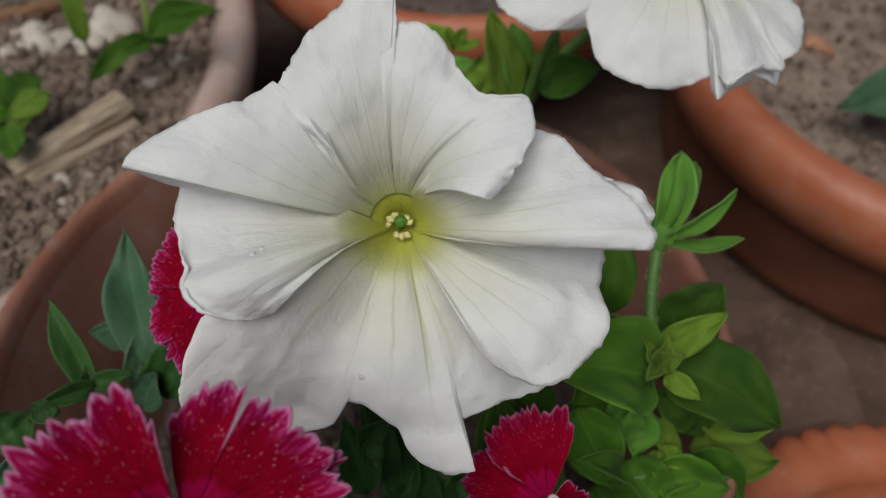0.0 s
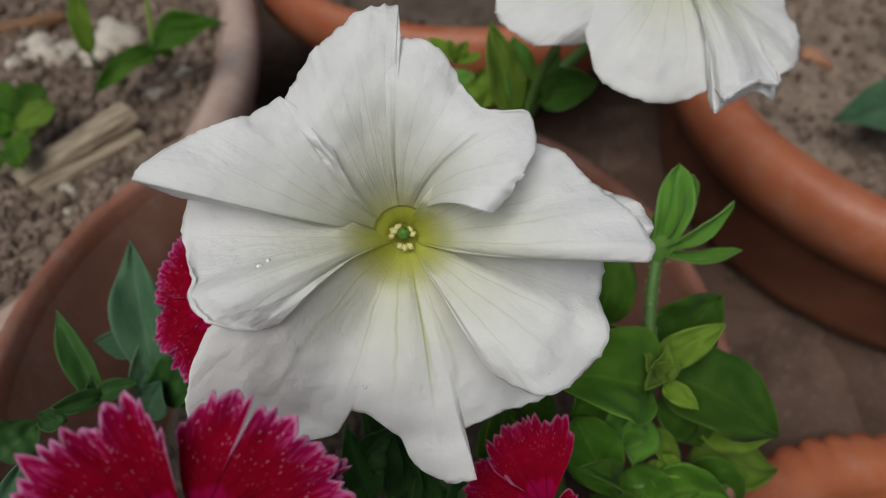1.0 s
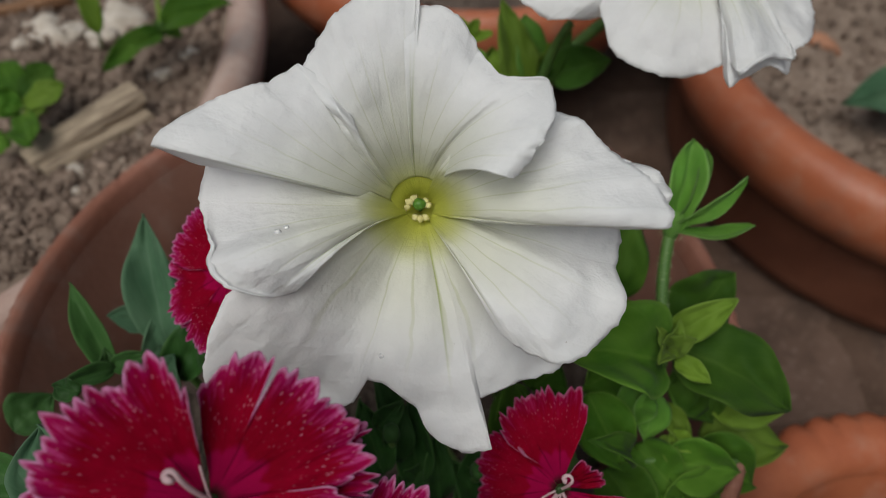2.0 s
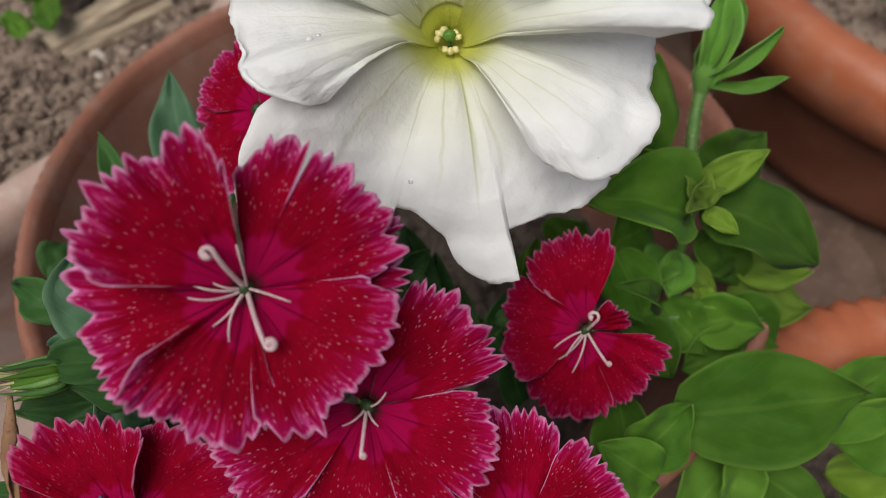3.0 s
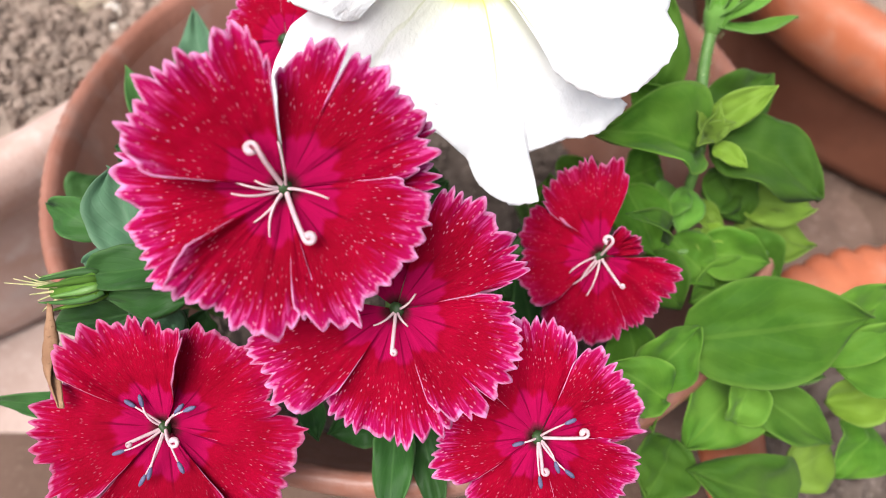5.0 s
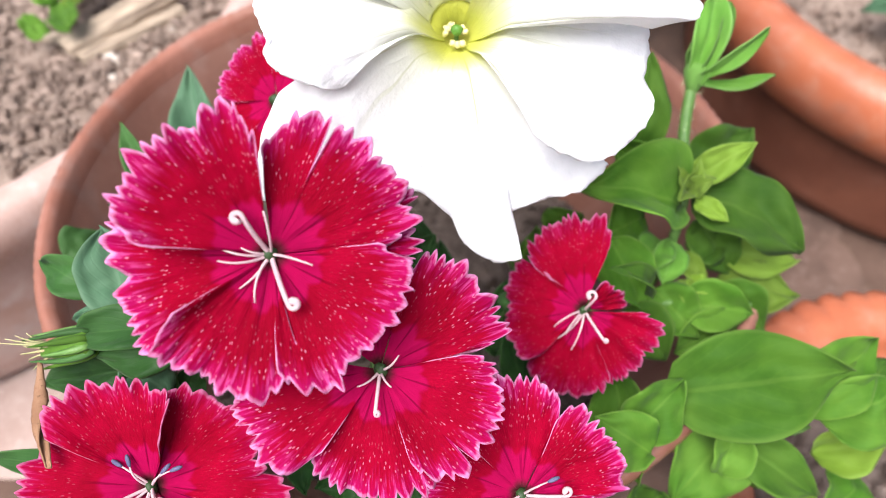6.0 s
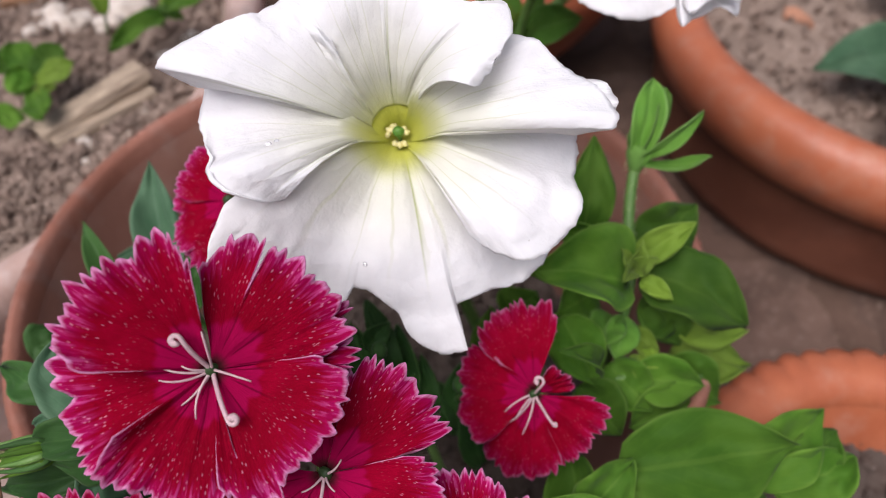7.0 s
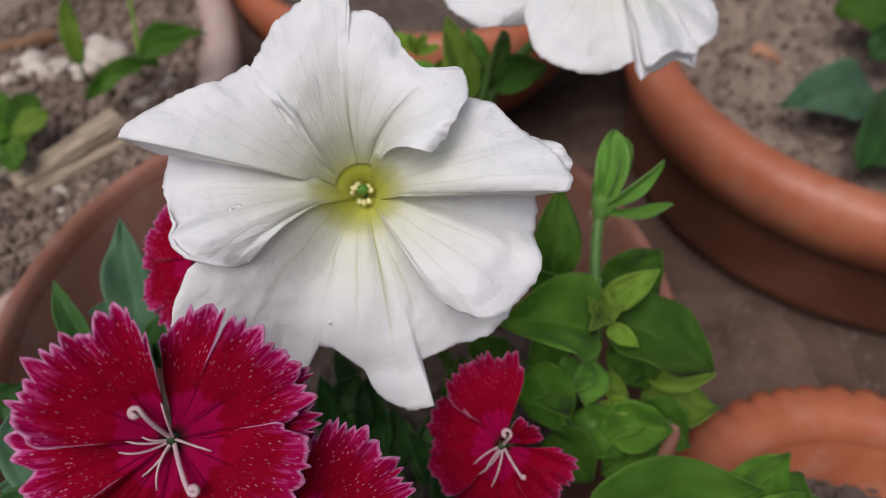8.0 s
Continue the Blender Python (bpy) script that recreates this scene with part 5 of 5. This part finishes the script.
leaf(tall, (0.0109, 0.1645, 0.1320), (0.0107, 0.1713, 0.1412), 12, LEAF_YOUNG, 0.2, 0, 0.3, "ovate")
leaf(tall, (0.0075, 0.1668, 0.1363), (0.0010, 0.1694, 0.1422), 6.8, LEAF_BUD, 0.2, 0, 0.3, "ovate")
leaf(tall, (0.0034, 0.1705, 0.1443), (-0.0046, 0.1721, 0.1507), 4.5, LEAF_YOUNG, 0.1, 0, 0.4, "sepal")
leaf(tall, (0.0034, 0.1705, 0.1443), (0.0009, 0.1717, 0.1504), 3.5, LEAF_YOUNG, 0.1, 0, 0.4, "sepal")
leaf(tall, (0.0038, 0.1705, 0.1443), (0.0060, 0.1715, 0.1502), 3.5, LEAF_YOUNG, 0.1, 0, 0.4, "sepal")
leaf(tall, (0.0038, 0.1701, 0.1440), (0.0104, 0.1684, 0.1478), 3.5, LEAF_YOUNG, 0.1, 0, 0.4, "sepal")

tuftl = thing("dianthus_tuft", "tuft of blue-green and dark dianthus leaves inside the pot", "plant", "dianthus tufts", (-0.055, 0.09, 0.046))
stem(tuftl, [(-0.055, 0.09, 0.046), (-0.0704, 0.0776, 0.1174), (-0.0696, 0.0879, 0.1230)], 1.2, 1.0, STEM)
leaf(tuftl, (-0.0688, 0.0827, 0.1189), (-0.0759, 0.1093, 0.1378), 12.5, LEAF_GREY, 0.15, 0, 0.3, "lance")
leaf(tuftl, (-0.0781, 0.0748, 0.1229), (-0.0876, 0.0895, 0.1369), 6.5, LEAF_DIANTHUS, 0.1, 0, 0.6, "lance")
leaf(tuftl, (-0.0705, 0.0890, 0.1213), (-0.0855, 0.0913, 0.1205), 7, LEAF_GREY, 0.1, 0, 0.3, "lance")
leaf(tuftl, (-0.0771, 0.0744, 0.1251), (-0.0862, 0.0678, 0.1288), 5, LEAF_DIANTHUS, 0.1, 0, 0.5, "lance")
leaf(tuftl, (-0.0777, 0.0744, 0.1251), (-0.0684, 0.0761, 0.1289), 5, LEAF_DIANTHUS, 0.1, 0, 0.5, "lance")
leaf(tuftl, (-0.0658, 0.0765, 0.1166), (-0.0581, 0.0874, 0.1289), 11, LEAF_DIANTHUS, 0.15, 0, 0.3, "lance")
leaf(tuftl, (-0.0726, 0.0795, 0.1164), (-0.0700, 0.0927, 0.1254), 8, LEAF_GREY, 0.15, 30, 0.3, "lance")
leaf(tuftl, (-0.0646, 0.0785, 0.1156), (-0.0706, 0.0837, 0.1197), 10, LEAF_GREY, 0.15, 0, 0.3, "lance")
leaf(tuftl, (-0.0785, 0.0753, 0.1219), (-0.0796, 0.0778, 0.1278), 4, LEAF_DIANTHUS, 0.1, 0, 0.5, "lance")
leaf(tuftl, (-0.0685, 0.0731, 0.1177), (-0.0651, 0.0783, 0.1243), 9, LEAF_GREY, 0.15, 0, 0.3, "lance")
leaf(tuftl, (-0.0997, 0.0630, 0.1162), (-0.0937, 0.0721, 0.1169), 12, LEAF_DIANTHUS, 0.1, 0, 0.3, "lance")

side = thing("dianthus_tuft", "dianthus side shoot with broad leaves hanging over the rim", "plant", "dianthus tufts", (-0.065, 0.07, 0.046))
stem(side, [(-0.065, 0.07, 0.046), (-0.0653, 0.0320, 0.1248), (-0.0639, 0.0316, 0.1366), (-0.0742, 0.0288, 0.1397)], 1.3, 1.0, STEM)
leaf(side, (-0.0785, 0.0427, 0.1358), (-0.0929, 0.0498, 0.1359), 8.5, LEAF_DIANTHUS, 0.15, 0, 0.3, "lance")
leaf(side, (-0.0685, 0.0350, 0.1389), (-0.0770, 0.0512, 0.1464), 13, LEAF_GREY, 0.1, 0, 0.25, "ovate")
leaf(side, (-0.0730, 0.0367, 0.1341), (-0.0839, 0.0384, 0.1318), 8, LEAF_GREY, 0.1, 0, 0.25, "lance")
leaf(side, (-0.0588, 0.0298, 0.1438), (-0.0783, 0.0297, 0.1404), 9, LEAF_DIANTHUS, 0.2, 20, 0.4, "lance")
leaf(side, (-0.0579, 0.0275, 0.1398), (-0.0758, 0.0289, 0.1374), 9.5, LEAF_DIANTHUS, 0.1, -10, 0.3, "lance")
leaf(side, (-0.0703, 0.0280, 0.1307), (-0.0892, 0.0276, 0.1258), 8, LEAF_DIANTHUS, 0.1, 0, 0.3, "lance")
leaf(side, (-0.0715, 0.0124, 0.1213), (-0.1022, 0.0149, 0.1174), 5.5, LEAF_DIANTHUS, 0.05, 0, 0.4, "lance")
leaf(side, (-0.0640, 0.0260, 0.1243), (-0.0723, 0.0312, 0.1304), 11, LEAF_GREY, 0.1, 0, 0.3, "lance")
leaf(side, (-0.0685, 0.0243, 0.1197), (-0.0629, 0.0311, 0.1266), 9, LEAF_DIANTHUS, 0.1, 0, 0.3, "lance")
leaf(side, (-0.0617, 0.0264, 0.1210), (-0.0590, 0.0312, 0.1266), 8, LEAF_DIANTHUS, 0.1, 0, 0.3, "lance")
leaf(side, (-0.0756, 0.0614, 0.1388), (-0.0821, 0.0634, 0.1378), 5, LEAF_DIANTHUS, 0.1, 0, 0.3, "lance")

front = thing("dianthus_tuft", "dark strap-like dianthus leaves hanging over the pot rim", "plant", "dianthus tufts", (-0.02, 0.06, 0.046))
leaf(front, (-0.0213, 0.0200, 0.1101), (-0.0216, -0.0034, 0.1088), 8.5, LEAF_DIANTHUS, 0.1, 0, 0.2, "strap")
leaf(front, (-0.0166, 0.0199, 0.1076), (-0.0119, -0.0022, 0.1047), 7, LEAF_DIANTHUS, 0.1, 10, 0.3, "strap")
leaf(front, (-0.0234, 0.0198, 0.1040), (-0.0363, 0.0147, 0.1032), 11, LEAF_DIANTHUS, 0.1, 0, 0.2, "ovate")
leaf(front, (-0.0405, 0.0214, 0.1053), (-0.0376, 0.0127, 0.1054), 6, LEAF_DIANTHUS, 0.1, 0, 0.3, "lance")
leaf(front, (-0.0063, 0.0183, 0.1027), (-0.0146, 0.0124, 0.1049), 8, LEAF_DIANTHUS, 0.1, 0, 0.3, "lance")
leaf(front, (-0.0136, 0.0181, 0.1027), (-0.0155, 0.0056, 0.1040), 6, LEAF_DIANTHUS, 0.1, 0, 0.3, "lance")
stem(front, [(-0.02, 0.06, 0.046), (-0.0197, 0.0182, 0.1017), (-0.0209, 0.0213, 0.1086)], 1.5, 1.2, STEM)
seed_pod((-0.0732, 0.0295, 0.1401), (-0.0865, 0.0268, 0.1385))
dead_petal([(-0.0833, 0.0251, 0.1385), (-0.0818, 0.0196, 0.1360), (-0.0806, 0.0146, 0.1372), (-0.0763, 0.0070, 0.1362)])

weed = thing("clover_weed", "small bright green clover weed in the soil", "weed", "", (-0.1663, 0.2096, 0.0830))
leaf(weed, (-0.1532, 0.1949, 0.1000), (-0.1627, 0.2067, 0.1080), 13, LEAF_PETUNIA, 0.1, 0, 0.15, "round")
leaf(weed, (-0.1526, 0.1934, 0.1000), (-0.1458, 0.2080, 0.1060), 11, LEAF_PETUNIA, 0.1, 0, 0.15, "round")
leaf(weed, (-0.1517, 0.1918, 0.1000), (-0.1373, 0.1974, 0.1050), 9, LEAF_YOUNG, 0.1, 0, 0.15, "round")
leaf(weed, (-0.1538, 0.1912, 0.0980), (-0.1615, 0.1929, 0.1040), 11, LEAF_PETUNIA, 0.1, 0, 0.15, "round")
leaf(weed, (-0.1545, 0.1921, 0.0960), (-0.1442, 0.1749, 0.0980), 11, LEAF_PETUNIA, 0.1, 0, 0.15, "round")
leaf(weed, (-0.1533, 0.1928, 0.0980), (-0.1436, 0.1894, 0.1000), 6, LEAF_YOUNG, 0.1, 0, 0.15, "round")
leaf(weed, (-0.1572, 0.1827, 0.0950), (-0.1614, 0.1753, 0.0950), 12, LEAF_PETUNIA, 0.1, 0, 0.15, "round")
leaf(weed, (-0.1648, 0.2045, 0.1000), (-0.1690, 0.1991, 0.1040), 12, LEAF_PETUNIA, 0.1, 0, 0.15, "round")
stem(weed, [(-0.1628, 0.2030, 0.0830), (-0.1517, 0.1918, 0.1000)], 0.6, 0.5, STEM)

herb = thing("weed_seedling", "young green weed with long leaves in the planter", "weed", "", (-0.1255, 0.2518, 0.0830))
leaf(herb, (-0.1119, 0.2326, 0.1050), (-0.0825, 0.2330, 0.1150), 14, LEAF_PETUNIA, 0.15, 0, 0.3, "lance")
leaf(herb, (-0.1131, 0.2360, 0.1000), (-0.1311, 0.2146, 0.0980), 10, LEAF_PETUNIA, 0.15, 0, 0.3, "lance")
leaf(herb, (-0.1302, 0.2204, 0.1100), (-0.1340, 0.2373, 0.1300), 8, LEAF_YOUNG, 0.15, 0, 0.3, "lance")
stem(herb, [(-0.1124, 0.2343, 0.1050), (-0.1140, 0.2450, 0.1130), (-0.1180, 0.2620, 0.1300)], 0.9, 0.8, LEAF_YOUNG)
leaf(herb, (-0.1065, 0.2351, 0.0980), (-0.1189, 0.2433, 0.1000), 6, LEAF_PETUNIA, 0.15, 0, 0.3, "lance")
stem(herb, [(-0.1234, 0.2499, 0.0830), (-0.1110, 0.2315, 0.1070)], 0.9, 0.7, STEM)
stem(herb, [(-0.1469, 0.2480, 0.0830), (-0.1308, 0.2221, 0.1100)], 0.7, 0.6, STEM)

seed = thing("seedling", "broad-leaved green seedling in the clay bowl", "weed", "", (0.1961, 0.2405, 0.0620))
leaf(seed, (0.2, 0.228, 0.079), (0.155, 0.217, 0.083), 27, LEAF_GREY, 0.12, 0, 0.2, "ovate")
leaf(seed, (0.214, 0.228, 0.078), (0.175, 0.179, 0.08), 24, LEAF_DIANTHUS, 0.12, 0, 0.2, "round")
leaf(seed, (0.232, 0.267, 0.082), (0.203, 0.286, 0.087), 20, LEAF_PETUNIA, 0.12, 0, 0.2, "round")
leaf(seed, (0.23, 0.254, 0.08), (0.209, 0.26, 0.084), 20, LEAF_DIANTHUS, 0.12, 0, 0.2, "round")
leaf(seed, (0.254, 0.333, 0.08), (0.217, 0.276, 0.083), 18, LEAF_PETUNIA, 0.12, 0, 0.2, "round")
leaf(seed, (0.222, 0.214, 0.078), (0.195, 0.168, 0.08), 26, LEAF_DIANTHUS, 0.12, 0, 0.2, "round")
stem(seed, [(0.1983, 0.2368, 0.0620), (0.2, 0.228, 0.079)], 0.9, 0.8, STEM)
wood_chip((-0.1514, 0.1777, 0.0860), (-0.1182, 0.2088, 0.0920), 0.0055, 0.004)
wood_chip((-0.1465, 0.1754, 0.0840), (-0.1149, 0.2035, 0.0860), 0.004, 0.003)
wood_chip((-0.1635, 0.1882, 0.0840), (-0.1541, 0.1853, 0.0840), 0.003, 0.002)
wood_chip((-0.2000, 0.2670, 0.0860), (-0.1690, 0.2790, 0.0870), 0.0030, 0.0026, DEAD, "dark brown stick lying on dry soil")
stone((-0.1344, 0.1755, 0.0835), (0.0032, 0.0046, 0.0022), CHALK, 1)
stone((-0.1312, 0.1668, 0.0835), (0.002, 0.002, 0.0014), CHALK, 2)
stone((-0.1767, 0.2603, 0.0835), (0.0101, 0.0072, 0.0051), CHALK, 3)
stone((-0.1632, 0.2563, 0.0835), (0.0087, 0.0058, 0.0041), CHALK, 4)
stone((-0.1429, 0.2656, 0.0835), (0.0116, 0.0101, 0.0071), CHALK, 5)
stone((-0.1686, 0.2543, 0.0835), (0.0101, 0.0072, 0.0051), CHALK, 6)
stone((-0.1231, 0.2506, 0.0835), (0.005, 0.004, 0.0028), SOIL, 7)
stone((-0.1124, 0.2356, 0.0835), (0.005, 0.004, 0.0028), SOIL, 8)
stone((-0.1482, 0.2544, 0.0835), (0.0072, 0.0058, 0.0041), CHALK, 9)
stone((-0.1095, 0.2430, 0.0835), (0.004, 0.003, 0.0021), CHALK, 10)
stone((-0.1177, 0.1958, 0.0835), (0.003, 0.002, 0.0014), CHALK, 11)
stone((-0.1207, 0.1840, 0.0835), (0.003, 0.0024, 0.0017), CHALK, 12)
stone((-0.1818, 0.2747, 0.0835), (0.006, 0.004, 0.0028), SOIL, 13)
stone((-0.1803, 0.2504, 0.0835), (0.006, 0.004, 0.0028), CHALK, 14)
stone((-0.1291, 0.1811, 0.0835), (0.003, 0.002, 0.0014), SOIL, 15)
stone((-0.1169, 0.2302, 0.0835), (0.006, 0.003, 0.0021), CHALK, 16)
stone((0.1743, 0.2799, 0.064), (0.0075, 0.0045, 0.004), SHARD, 31)
stone((0.1658, 0.1938, 0.063), (0.004, 0.0032, 0.0024), SOIL, 40)
stone((0.1508, 0.2405, 0.063), (0.0035, 0.0028000000000000004, 0.0021000000000000003), SOIL, 41)
stone((0.1503, 0.2932, 0.063), (0.004, 0.0032, 0.0024), SOIL, 42)
stone((0.1846, 0.2676, 0.063), (0.003, 0.0024000000000000002, 0.0017999999999999997), SOIL, 43)
stone((0.1598, 0.2160, 0.063), (0.0035, 0.0028000000000000004, 0.0021000000000000003), SOIL, 44)
stone((0.1549, 0.2717, 0.063), (0.0025, 0.002, 0.0015), SOIL, 45)
stone((0.1783, 0.2095, 0.063), (0.003, 0.0024000000000000002, 0.0017999999999999997), SOIL, 46)
stone((-0.1206, 0.1497, 0.048), (0.006, 0.007, 0.005), CHALK, 61)
stone((-0.1233, 0.1282, 0.047), (0.004, 0.0032, 0.0024), SOIL, 70)
stone((-0.1161, 0.1204, 0.047), (0.005, 0.004, 0.003), SOIL, 71)
stone((-0.1102, 0.1351, 0.047), (0.005, 0.004, 0.003), SOIL, 72)
stone((-0.1306, 0.1423, 0.047), (0.0035, 0.0028000000000000004, 0.0021000000000000003), SOIL, 73)
stone((-0.1236, 0.1655, 0.047), (0.004, 0.0032, 0.0024), SOIL, 74)
stone((-0.1308, 0.1237, 0.047), (0.003, 0.0024000000000000002, 0.0017999999999999997), SOIL, 75)


# ---- paving ----
def paving():
    """Worn bricks laid in earth, with uneven joints; each brick is a part of the paving."""
    ob = thing("pavement", "worn brown brick paving with earth in its joints", "paving", kind="structure")
    rnd = random.Random(4)
    meshes = []
    for k in range(12):
        bm = bmesh.new()
        bmesh.ops.create_cube(bm, size=1.0)
        for v in bm.verts:
            v.co = Vector((v.co.x * 0.108, v.co.y * 0.068, v.co.z * 0.03))
        bmesh.ops.subdivide_edges(bm, edges=bm.edges[:], cuts=3, use_grid_fill=True)
        for v in bm.verts:
            n = noise.noise(v.co * 38 + Vector((k * 9.0, 0, 0)))
            e = max(abs(v.co.x) / 0.054, abs(v.co.y) / 0.034)
            v.co.x += 0.0022 * n
            v.co.y += 0.0022 * noise.noise(v.co * 38 + Vector((0, k * 5.0, 3)))
            if v.co.z > 0.01:
                v.co.z += 0.0016 * n - (0.003 if e > 0.97 else 0.0)
        meshes.append(finish("brick", bm, BRICK_PALE if k > 5 else BRICK, False))
    for r in range(-7, 12):
        for c in range(-6, 8):
            dusty = 6 if rnd.random() < 1.1 - 0.3 * max(0, r - 1) and c < 0 else 0
            b = new("brick", meshes[dusty + rnd.randrange(6)])
            b.parent = ob
            b.location = (c * 0.115 + (r % 2) * 0.057 + rnd.uniform(-0.002, 0.002), r * 0.075 + rnd.uniform(-0.002, 0.002), -0.0165 + rnd.uniform(-0.002, 0.0015))
            b.rotation_euler = (rnd.uniform(-0.02, 0.02), rnd.uniform(-0.02, 0.02), rnd.uniform(-0.03, 0.03))


paving()
